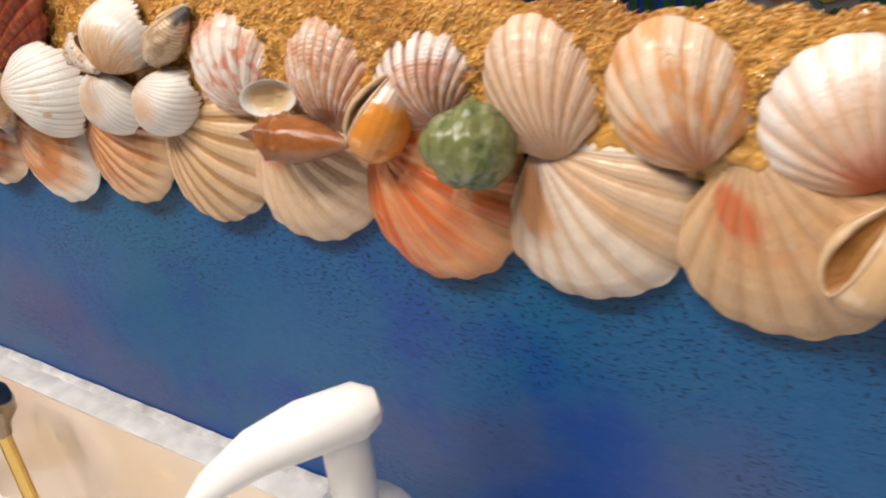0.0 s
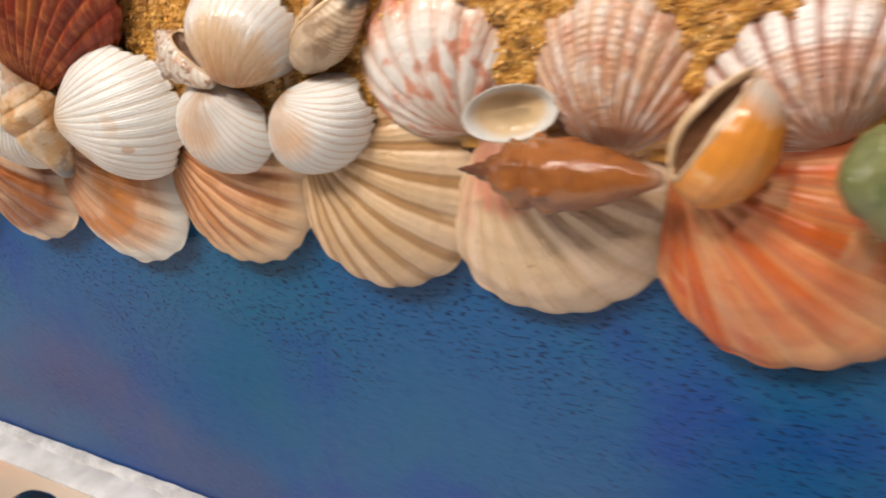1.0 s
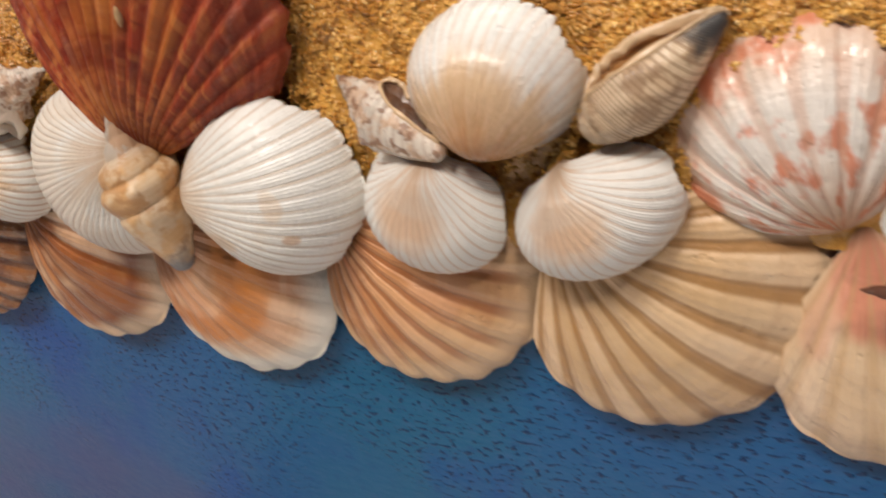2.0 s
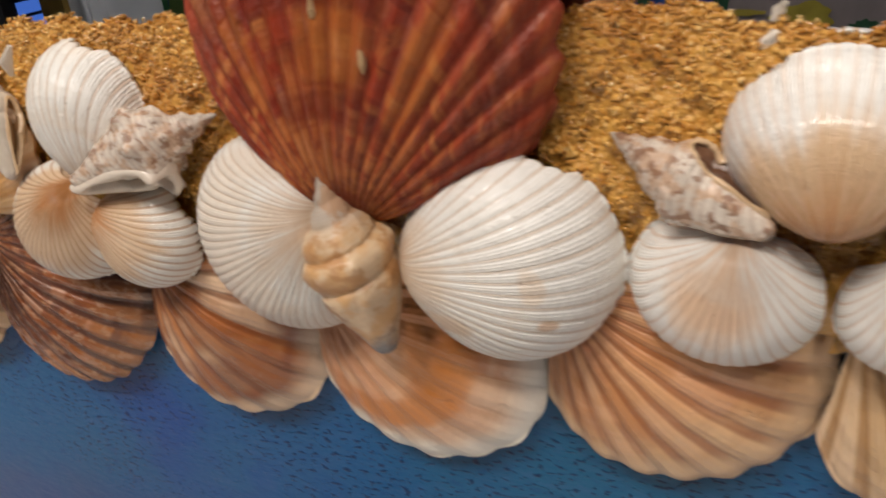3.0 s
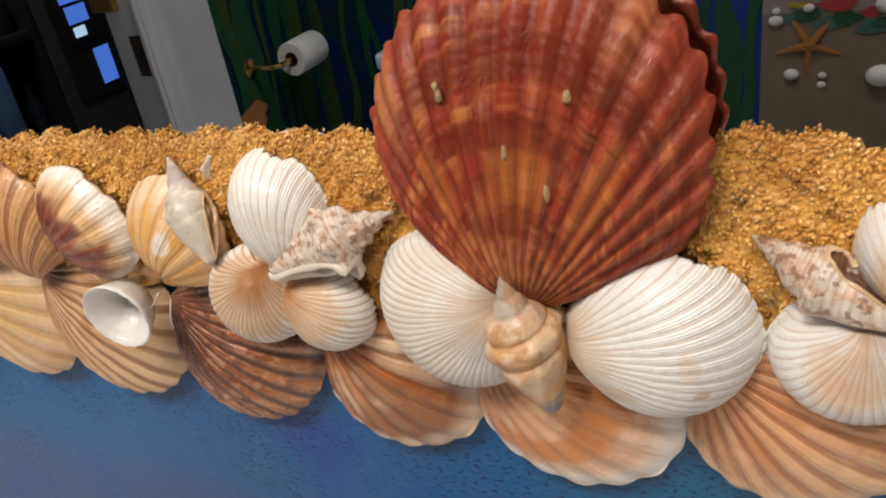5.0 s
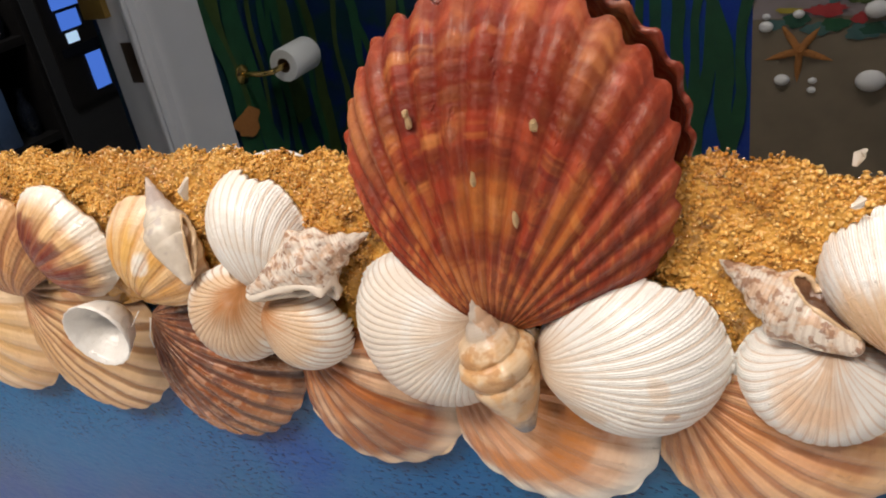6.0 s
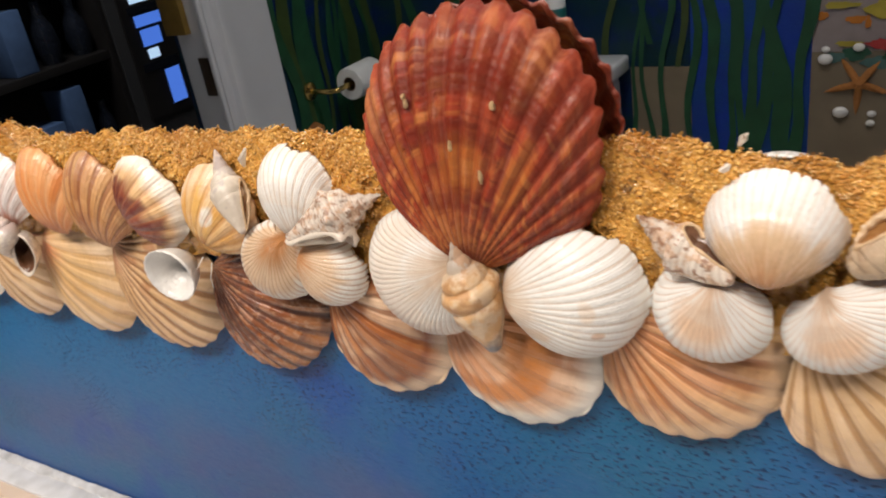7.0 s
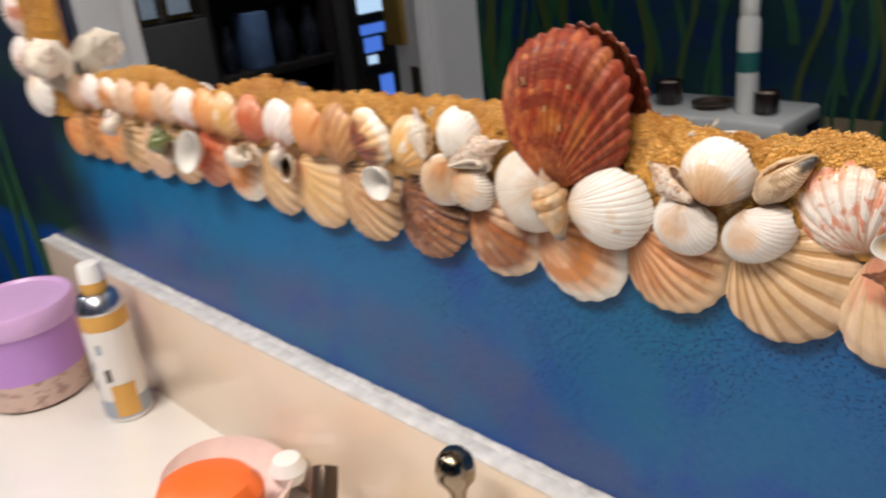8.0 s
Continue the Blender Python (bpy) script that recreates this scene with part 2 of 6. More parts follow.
# ---- materials ----
def sea_paint(name, a, b_, c_, deep, speck=1.0, rough=0.38, strip=None, dark_x=None):
    """Brushed and sponged blue wall paint on an orange-peel ground, with short dark dabs."""
    m, nt, b = nmat(name)
    c = coords(nt)
    sz = nt.nodes.new("ShaderNodeSeparateXYZ")
    nt.links.new(c, sz.inputs[0])
    low = step_n(nt, sz.outputs[2], 1.05, 0.955)
    haze = math_n(nt, "ADD", noise_n(nt, coords(nt, (1, 1, 1.6)), 9.0, 4), math_n(nt, "MULTIPLY", low, 0.22))
    col = mix_n(nt, math_n(nt, "MULTIPLY", step_n(nt, noise_n(nt, coords(nt, (1.0, 1, 1.3)), 7.3, 4), 0.44, 0.62), 0.8), a, c_)
    col = mix_n(nt, math_n(nt, "MULTIPLY", step_n(nt, haze, 0.58, 0.80), 0.85), col, b_)
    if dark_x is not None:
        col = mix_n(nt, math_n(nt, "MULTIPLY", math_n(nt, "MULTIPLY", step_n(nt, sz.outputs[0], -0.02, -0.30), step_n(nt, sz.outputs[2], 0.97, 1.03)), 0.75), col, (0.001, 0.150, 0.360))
    pool = math_n(nt, "MULTIPLY", math_n(nt, "MULTIPLY", low, step_n(nt, sz.outputs[0], 0.0, 0.10)), 0.10)
    col = mix_n(nt, math_n(nt, "MULTIPLY", step_n(nt, math_n(nt, "ADD", noise_n(nt, coords(nt, (1.2, 1, 1.0)), 11.0, 5), pool), 0.53, 0.68), 0.85), col, deep)
    mottle = noise_n(nt, coords(nt, (1, 1, 1.8)), 210.0, 4, 0.65)
    col = mix_n(nt, math_n(nt, "MULTIPLY", step_n(nt, mottle, 0.50, 0.70), 0.20), col, tuple(v * 1.5 + 0.01 for v in b_))
    col = mix_n(nt, math_n(nt, "MULTIPLY", step_n(nt, mottle, 0.48, 0.30), 0.35), col, tuple(v * 0.6 for v in deep))
    dab = step_n(nt, noise_n(nt, coords(nt, (500, 500, 1150), turn=14), 1.0, 2, 0.5), 0.585, 0.625)
    high = math_n(nt, "MULTIPLY", step_n(nt, sz.outputs[2], 1.000, 1.050), 0.22)
    where = step_n(nt, math_n(nt, "ADD", noise_n(nt, c, 22.0, 4), high), 0.52, 0.68)
    col = mix_n(nt, math_n(nt, "MULTIPLY", math_n(nt, "MULTIPLY", dab, where), 0.85 * speck), col, tuple(v * 0.28 for v in deep))
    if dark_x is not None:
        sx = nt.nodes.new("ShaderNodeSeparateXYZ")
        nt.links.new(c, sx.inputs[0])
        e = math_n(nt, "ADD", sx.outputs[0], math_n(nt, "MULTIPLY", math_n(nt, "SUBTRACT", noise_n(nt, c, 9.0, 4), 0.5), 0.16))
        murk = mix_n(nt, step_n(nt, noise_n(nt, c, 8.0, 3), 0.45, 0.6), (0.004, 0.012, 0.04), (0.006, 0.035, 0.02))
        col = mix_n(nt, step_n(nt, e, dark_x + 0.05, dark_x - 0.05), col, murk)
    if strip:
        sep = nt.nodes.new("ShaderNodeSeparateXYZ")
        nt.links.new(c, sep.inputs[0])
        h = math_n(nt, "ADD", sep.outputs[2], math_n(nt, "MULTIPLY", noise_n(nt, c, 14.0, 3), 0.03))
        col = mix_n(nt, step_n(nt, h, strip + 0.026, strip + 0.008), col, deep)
    nt.links.new(col, b.inputs["Base Color"])
    b.inputs["Roughness"].default_value = rough
    b.inputs["Specular IOR Level"].default_value = 0.32
    peel = math_n(nt, "ADD", noise_n(nt, coords(nt, (260, 260, 620)), 1.0, 3), math_n(nt, "MULTIPLY", noise_n(nt, c, 900.0, 2), 0.25))
    bump_n(nt, b, math_n(nt, "ADD", math_n(nt, "MULTIPLY", peel, 0.35), math_n(nt, "MULTIPLY", dab, where)), 0.0006, 0.8)
    return m


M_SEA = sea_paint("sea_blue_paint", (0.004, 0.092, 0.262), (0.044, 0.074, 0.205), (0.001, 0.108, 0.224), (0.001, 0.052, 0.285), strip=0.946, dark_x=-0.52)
M_DARKSEA = sea_paint("dark_mural_paint", (0.005, 0.022, 0.075), (0.006, 0.034, 0.035), (0.003, 0.018, 0.095), (0.003, 0.014, 0.14), 0.3)
M_BLUEPANEL = sea_paint("deep_blue_mural_paint", (0.012, 0.045, 0.28), (0.010, 0.06, 0.24), (0.012, 0.045, 0.34), (0.010, 0.04, 0.36), 0.3)
M_SANDPAINT = plain("sand_mural_paint", (0.21, 0.165, 0.11), 0.7, vary=0.25, scale=14)
M_WEED = plain("green_seaweed_paint", (0.012, 0.075, 0.030), 0.6, vary=0.45, scale=30)
M_WEED2 = plain("olive_seaweed_paint", (0.045, 0.075, 0.015), 0.6, vary=0.45, scale=30)
M_TRIMWHITE = plain("white_gloss_trim_paint", (0.62, 0.63, 0.66), 0.35, vary=0.05, scale=20)
M_CEIL = plain("ceiling_paint", (0.75, 0.75, 0.74), 0.9, vary=0.05)
M_FLOOR = plain("floor_tile", (0.30, 0.27, 0.23), 0.4, vary=0.2, scale=8)
M_COUNTER = plain("white_cultured_marble", (0.84, 0.82, 0.79), 0.22, vary=0.04, scale=18, coat=0.3)
M_SPLASH = plain("cream_cultured_marble", (0.80, 0.66, 0.52), 0.25, vary=0.06, scale=16, coat=0.3)
M_EDGE = plain("worn_white_marble_edge", (0.76, 0.74, 0.70), 0.4, vary=0.45, scale=90)
M_CABINET = plain("vanity_cabinet_paint", (0.55, 0.52, 0.47), 0.5, vary=0.1)
M_CAULK = plain("white_caulk", (0.62, 0.61, 0.59), 0.7, vary=0.75, scale=110, bump=0.001)
M_CHINA = plain("white_vitreous_china", (0.80, 0.82, 0.84), 0.12, vary=0.03, coat=0.4)
M_PLASTIC = plain("white_plastic", (0.90, 0.90, 0.89), 0.28, vary=0.03)
M_KNOB = plain("dark_polished_bronze", (0.30, 0.24, 0.17), 0.14, 1.0, vary=0.15)
M_WORNBRASS = plain("worn_brass", (0.30, 0.19, 0.045), 0.45, 0.4, vary=0.35, scale=40)
M_REEFGREEN = plain("reef_green_paint", (0.020, 0.085, 0.050), 0.7, vary=0.45, scale=60)
M_REEFTEAL = plain("reef_teal_paint", (0.07, 0.15, 0.14), 0.7, vary=0.4, scale=60)
M_PALEPAINT = plain("pale_lilac_mural_paint", (0.30, 0.25, 0.25), 0.7, vary=0.25, scale=25)
M_YELLOWPAINT = plain("yellow_mural_paint", (0.40, 0.32, 0.04), 0.7, vary=0.4, scale=30)
M_ORANGEPAINT = plain("orange_mural_paint", (0.50, 0.17, 0.02), 0.7, vary=0.3, scale=30)
M_LIDPURPLE = plain("milky_lilac_plastic", (0.66, 0.42, 0.74), 0.35, vary=0.08, scale=30)
M_CHROME = plain("chrome", (0.62, 0.60, 0.56), 0.10, 1.0, vary=0.05)
M_BRASS = plain("polished_brass", (0.72, 0.50, 0.17), 0.22, 1.0, vary=0.1)
M_DARKBRONZE = plain("dark_bronze", (0.10, 0.07, 0.05), 0.3, 0.6, vary=0.2)
M_PAPER = plain("toilet_paper", (0.85, 0.85, 0.84), 0.95, vary=0.04, scale=120, bump=0.0008)
M_CARD = plain("brown_card", (0.20, 0.13, 0.08), 0.9)
M_PURPLE = plain("translucent_purple_plastic", (0.50, 0.26, 0.66), 0.30, vary=0.08, scale=30)
M_ORANGE = plain("orange_soap", (0.92, 0.17, 0.03), 0.32, vary=0.08, scale=40)
M_LABELWHITE = plain("label_white", (0.80, 0.78, 0.76), 0.4, vary=0.04)
M_LABELOCHRE = plain("label_ochre", (0.66, 0.36, 0.08), 0.4, vary=0.12)
M_LABELGREY = plain("label_grey_blue", (0.34, 0.39, 0.46), 0.4, vary=0.2)
M_INK = plain("label_ink", (0.09, 0.08, 0.08), 0.5)
M_STEEL = plain("brushed_can_steel", (0.60, 0.62, 0.66), 0.25, 1.0)
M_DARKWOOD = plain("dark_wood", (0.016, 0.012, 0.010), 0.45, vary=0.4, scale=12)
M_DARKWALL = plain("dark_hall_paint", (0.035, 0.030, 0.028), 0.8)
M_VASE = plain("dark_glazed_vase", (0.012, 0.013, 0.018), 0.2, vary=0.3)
M_BLUEGLASS = plain("grey_blue_box", (0.09, 0.14, 0.25), 0.35, vary=0.3, scale=20)
M_STAR = plain("orange_starfish", (0.50, 0.20, 0.05), 0.8, vary=0.3, scale=200, bump=0.002)
M_CANDLE = plain("dark_candle_glass", (0.02, 0.012, 0.015), 0.15, vary=0.2)
M_WAX = plain("pale_wax", (0.62, 0.50, 0.40), 0.6)
M_GREENLABEL = plain("teal_label", (0.02, 0.16, 0.16), 0.4)
M_REDPAINT = plain("red_coral_paint", (0.42, 0.04, 0.04), 0.6, vary=0.3)
# emissive panes of the lit display panel past the door, no daylight behind them
M_GLOWBLUE, _nt, _b = nmat("glowing_blue_pane")
_b.inputs["Base Color"].default_value = (0.02, 0.05, 0.12, 1)
_b.inputs["Emission Color"].default_value = (0.10, 0.26, 1.0, 1)
_b.inputs["Emission Strength"].default_value = 0.8
M_GLOWPALE, _nt, _b = nmat("glowing_pale_pane")
_b.inputs["Base Color"].default_value = (0.3, 0.4, 0.5, 1)
_b.inputs["Emission Color"].default_value = (0.55, 0.75, 1.0, 1)
_b.inputs["Emission Strength"].default_value = 1.0
M_MIRROR, _nt, _b = nmat("mirror_silver")
_b.inputs["Base Color"].default_value = (0.86, 0.88, 0.88, 1)
_b.inputs["Metallic"].default_value, _b.inputs["Roughness"].default_value = 1.0, 0.008
M_SANDGLUE, _nt, _b = nmat("golden_sand_glue")
_c = coords(_nt)
_nt.links.new(mix_n(_nt, noise_n(_nt, _c, 500.0, 4), (0.52, 0.24, 0.035), (0.76, 0.42, 0.09)), _b.inputs["Base Color"])
_b.inputs["Roughness"].default_value = 0.28
_b.inputs["Coat Weight"].default_value = 0.6
bump_n(_nt, _b, noise_n(_nt, _c, 700.0, 3), 0.0010)
M_GRAIN, _nt, _b = nmat("golden_sand_grain")
_g = _nt.nodes.new("ShaderNodeNewGeometry")
_big = noise_n(_nt, coords(_nt), 45.0, 3)
_col = mix_n(_nt, _g.outputs["Random Per Island"], (0.52, 0.22, 0.03), (0.92, 0.56, 0.16))
_col = mix_n(_nt, math_n(_nt, "MULTIPLY", step_n(_nt, _big, 0.42, 0.64), 0.75), _col, (0.46, 0.18, 0.025))
_col = mix_n(_nt, math_n(_nt, "MULTIPLY", step_n(_nt, _g.outputs["Random Per Island"], 0.93, 0.96), 0.6), _col, (0.92, 0.66, 0.28))
_nt.links.new(_col, _b.inputs["Base Color"])
_b.inputs["Roughness"].default_value = 0.16
_b.inputs["Coat Weight"].default_value = 1.0


# ---- mesh helpers ----
def part(name, bm, material, parent=None, label="", smooth=True):
    me = bpy.data.meshes.new(name)
    bm.normal_update()
    bm.to_mesh(me)
    bm.free()
    me.materials.append(material)
    if smooth:
        me.polygons.foreach_set("use_smooth", [True] * len(me.polygons))
        me.set_sharp_from_angle(angle=radians(38))
    ob = new(name, me)
    if parent:
        ob.parent = parent
    if label:
        ob["label"] = label
    return ob


def box(x0, x1, y0, y1, z0, z1, bevel=0.0, seg=2):
    bm = bmesh.new()
    m = Matrix.Translation(((x0 + x1) / 2, (y0 + y1) / 2, (z0 + z1) / 2)) @ Matrix.Diagonal((x1 - x0, y1 - y0, z1 - z0, 1))
    bmesh.ops.create_cube(bm, size=1, matrix=m)
    if bevel:
        bmesh.ops.bevel(bm, geom=bm.edges[:], offset=bevel, segments=seg, affect="EDGES", profile=0.5)
    return bm


def lathe(profile, n=40, m=None, sx=1.0, sy=1.0):
    """A turned form round z from (radius, height) pairs."""
    bm = bmesh.new()
    rings = []
    for r, z in profile:
        if r < 1e-6:
            rings.append([bm.verts.new((0, 0, z))])
        else:
            rings.append([bm.verts.new((sx * r * math.cos(math.tau * i / n), sy * r * math.sin(math.tau * i / n), z)) for i in range(n)])
    for a, b in zip(rings, rings[1:]):
        for i in range(n):
            j = (i + 1) % n
            if len(a) == 1 and len(b) == 1:
                continue
            if len(a) == 1:
                bm.faces.new((a[0], b[j], b[i]))
            elif len(b) == 1:
                bm.faces.new((a[i], a[j], b[0]))
            else:
                bm.faces.new((a[i], a[j], b[j], b[i]))
    bmesh.ops.recalc_face_normals(bm, faces=bm.faces[:])
    if m is not None:
        bm.transform(m)
    return bm


def tube(points, radii, n=16, flat=1.0):
    """A swept round bar through points, closed at both ends."""
    bm = bmesh.new()
    rings = []
    pts = [Vector(p) for p in points]
    for i, p in enumerate(pts):
        d = (pts[min(i + 1, len(pts) - 1)] - pts[max(i - 1, 0)]).normalized()
        side = d.cross(Vector((0, 0, 1)))
        side = side.normalized() if side.length > 1e-3 else Vector((1, 0, 0))
        up = side.cross(d)
        r = radii[i] if isinstance(radii, (list, tuple)) else radii
        rings.append([bm.verts.new(p + side * r * math.cos(math.tau * k / n) + up * r * flat * math.sin(math.tau * k / n)) for k in range(n)])
    for a, b in zip(rings, rings[1:]):
        for k in range(n):
            bm.faces.new((a[k], a[(k + 1) % n], b[(k + 1) % n], b[k]))
    bm.faces.new(rings[0][::-1])
    bm.faces.new(rings[-1])
    bmesh.ops.recalc_face_normals(bm, faces=bm.faces[:])
    return bm


def empty(name, at, label, category, group="", kind=""):
    ob = new(name)
    ob.location = at
    return tagged(ob, label, category, group, kind)


def grid_mesh(name, pts, uvs, material, closed_u=False):
    """A smooth mesh from an array of points (rows, columns, 3) with its UV map."""
    nr, nc = pts.shape[:2]
    idx = np.arange(nr * nc).reshape(nr, nc)
    if closed_u:
        a, b = idx[:-1], np.roll(idx, -1, 1)[:-1]
        c, d = np.roll(idx, -1, 1)[1:], idx[1:]
    else:
        a, b, c, d = idx[:-1, :-1], idx[:-1, 1:], idx[1:, 1:], idx[1:, :-1]
    faces = np.stack([a, b, c, d], -1).reshape(-1, 4)
    me = bpy.data.meshes.new(name)
    me.from_pydata(pts.reshape(-1, 3).tolist(), [], faces.tolist())
    uv = me.uv_layers.new(name="UVMap")
    flat = uvs.reshape(-1, 2)[faces.reshape(-1)]
    uv.data.foreach_set("uv", flat.reshape(-1))
    me.polygons.foreach_set("use_smooth", [True] * len(me.polygons))
    me.materials.append(material)
    me.update()
    return me


# ---- shells ----
GROUP = "shells glued along the mirror's edge"


def fan(name, label, material, cx, cz, ang, length, width, dome=0.011, ribs=9, rib_h=0.035, spread=128, power=0.75, edge=0.02, tilt=0.0, out=0.006, beak=0.0, rings=0.004, seed=1, lean=0.0, per=7, crest=0.55, skew=0.0, scales=0.0, nr=44):
    """A ribbed fan shell whose disc centre lies at (cx, cz) on the wall; ang: where its margin points."""
    rnd = random.Random(seed)
    nv = max(48, ribs * per) + 1
    v = np.linspace(-1, 1, nv)[None, :]
    r = (1 - (1 - np.linspace(0.0, 1, nr)) ** 1.5)[:, None]
    b = length * 0.5
    c = length - b
    psi = v * radians(spread)
    wob = 1 + 0.018 * np.sin(3 * psi + rnd.random() * 6) + 0.012 * np.sin(7 * psi + rnd.random() * 6)
    ox, oy = width / 2 * np.sin(psi) * wob * (1 + skew * np.sin(psi)), c + b * np.cos(psi) * wob
    rib = 0.5 + 0.5 * np.cos(math.pi * ribs * v)
    rib = np.where(rib > 0, rib, 0) ** crest
    k = 1 + edge * (rib - 0.5) * r ** 5
    x, y = ox * r * k, oy * r * k
    q = np.clip((x / (width / 2)) ** 2 + ((y - c) / b) ** 2, 0, 1)
    h = dome * (1 - q) ** power
    h = h + beak * np.exp(-((x / (0.20 * width)) ** 2 + ((y - 0.10 * length) / (0.22 * length)) ** 2))
    fade = np.clip((1 - np.abs(v)) * 6, 0.25, 1)
    h = h + rib_h * width * (rib - 0.4) * r ** 0.8 * fade * (0.4 + 0.6 * (1 - q) ** 0.25 + 0.10 * r ** 6) * np.clip(r / 0.25 + 0.25, 0.25, 1)
    # frilled scales on the ribs
    h = h + scales * width * rib * np.clip(np.sin(r * math.tau * 26 + 1.7 * np.sin(5 * psi)), 0, 1) ** 2 * np.clip(r * 2.2 - 0.4, 0, 1)
    ph = rnd.random() * 6
    h = h + rings * width * (np.sin(r * 19 + ph) * 0.5 + np.sin(r * 43 + ph * 2) * 0.35) * np.clip(r * 3, 0, 1)
    front = np.stack([x, y - c, h + 0 * x], -1)
    t = 0.0011
    back = np.stack([x * 0.975, (y - c) * 0.975, np.maximum(h * 0.9 - t, -t)], -1)[::-1]
    pts = np.concatenate([front, back], 0)
    un = v * ribs / 2 + 0 * r
    uvs = np.stack([un, r + 0 * v], -1)
    uvs = np.concatenate([uvs, uvs[::-1]], 0)
    me = grid_mesh(name, pts, uvs, material)
    ob = new(name, me)
    a = radians(ang)
    fx, fy, fz = Vector((math.sin(a), 0, -math.cos(a))), Vector((math.cos(a), 0, math.sin(a))), Vector((0, -1, 0))
    m = Matrix((fx, fy, fz)).transposed().to_4x4()
    ob.matrix_world = Matrix.Translation((cx, -out, cz)) @ m @ pose(0, 0, 0, tilt, lean, 0)
    return tagged(ob, label, "seashell", GROUP)


def snail(name, label, material, tip, end, width, ap=0.5, turns=6.0, grow=0.60, core=0.36, pinch=0.7, roll=0.0, knobs=0, knob=0.0, axial=0, fold=0.0, flare=0.0, cords=0, cord=0.0, inner=None, lip=None, shoulder=0.0, squash=1.0):
    """A coiled shell, wound as a growing tube from its tip to its far end. ap: the mouth's share of the length;
    roll: how far the mouth is turned away from the room, in degrees."""
    p, e = Vector(tip), Vector(end)
    length = (e - p).length
    c = ap * length / 2
    drop = length - c
    b = -math.log(grow) / math.tau
    last = turns * math.tau
    nf = 44
    f = np.linspace(math.pi, 3 * math.pi, nf, endpoint=False)[None, :]
    s = np.clip(np.sin(f), 0, 1)
    up = np.clip(-np.sin(f), 0, 1)
    rim_r, mouth_r = core * width / 2, (1 - core) * width / 2

    def rings(th, size):
        th = np.asarray(th)[:, None]
        size = np.asarray(size)[:, None]
        k = np.exp(b * (th - last))
        near = np.clip((th - last + 1.1) / 1.1, 0, 1) ** 2
        wave = 1 + fold * np.cos(axial * th) * np.clip(np.cos(f) + 0.3, 0, 1) + cord * np.cos(cords * f)
        wave = wave + knob * np.clip(np.cos(knobs * th), 0, 1) ** 1.5 * np.exp(-(((f - math.tau) + 0.75) / 0.45) ** 2) * (1 - near)
        wave = wave + 0.02 * np.sin(2.3 * th + 2 * f)
        rad = rim_r * (1 - pinch * s ** 1.4) + size * mouth_r * np.cos(f) * (1 - 0.75 * pinch * s ** 1.4) * (1 + shoulder * up) * wave * (1 + flare * near * np.clip(np.cos(f), 0, 1))
        a = math.pi / 2 - radians(roll) + (last - th)
        return np.stack([k * rad * np.cos(a), k * (drop + size * c * np.sin(f)) + 0 * rad, k * rad * np.sin(a) * squash], -1), np.stack([f / math.tau + 0 * rad, k * (drop + c * np.sin(f)) / length], -1)

    th = np.linspace(0, last, int(turns * 40))
    body, uv = rings(th, np.ones(len(th)))
    ob = new(name, grid_mesh(name, body, uv, material, True))
    ey = (e - p).normalized()
    ex = (Vector((0, -1, 0)) - ey * ey.dot(Vector((0, -1, 0)))).normalized()
    ez = ex.cross(ey)
    ob.matrix_world = Matrix.Translation(p) @ Matrix((ex, ey, ez)).transposed().to_4x4()
    if inner:
        pts, uv = rings([last, last + 0.05, last + 0.06, last + 0.02, last - 0.12], [1.0, 1.0, 0.95, 0.89, 0.86])
        rim = new("lip", grid_mesh("lip", pts, uv, lip or material, True))
        pts, uv = rings(np.linspace(last - 0.11, last - 2.6, 16), np.linspace(0.865, 0.72, 16))
        hollow = new("hollow", grid_mesh("hollow", pts, uv, inner, True))
        rim.parent = hollow.parent = ob
    return tagged(ob, label, "seashell", GROUP)


EGG = ((0, 0.0), (0.03, 0.36), (0.10, 0.63), (0.2, 0.85), (0.3, 0.96), (0.42, 1.0), (0.55, 0.95), (0.7, 0.78), (0.85, 0.50), (0.95, 0.26), (1, 0.02))


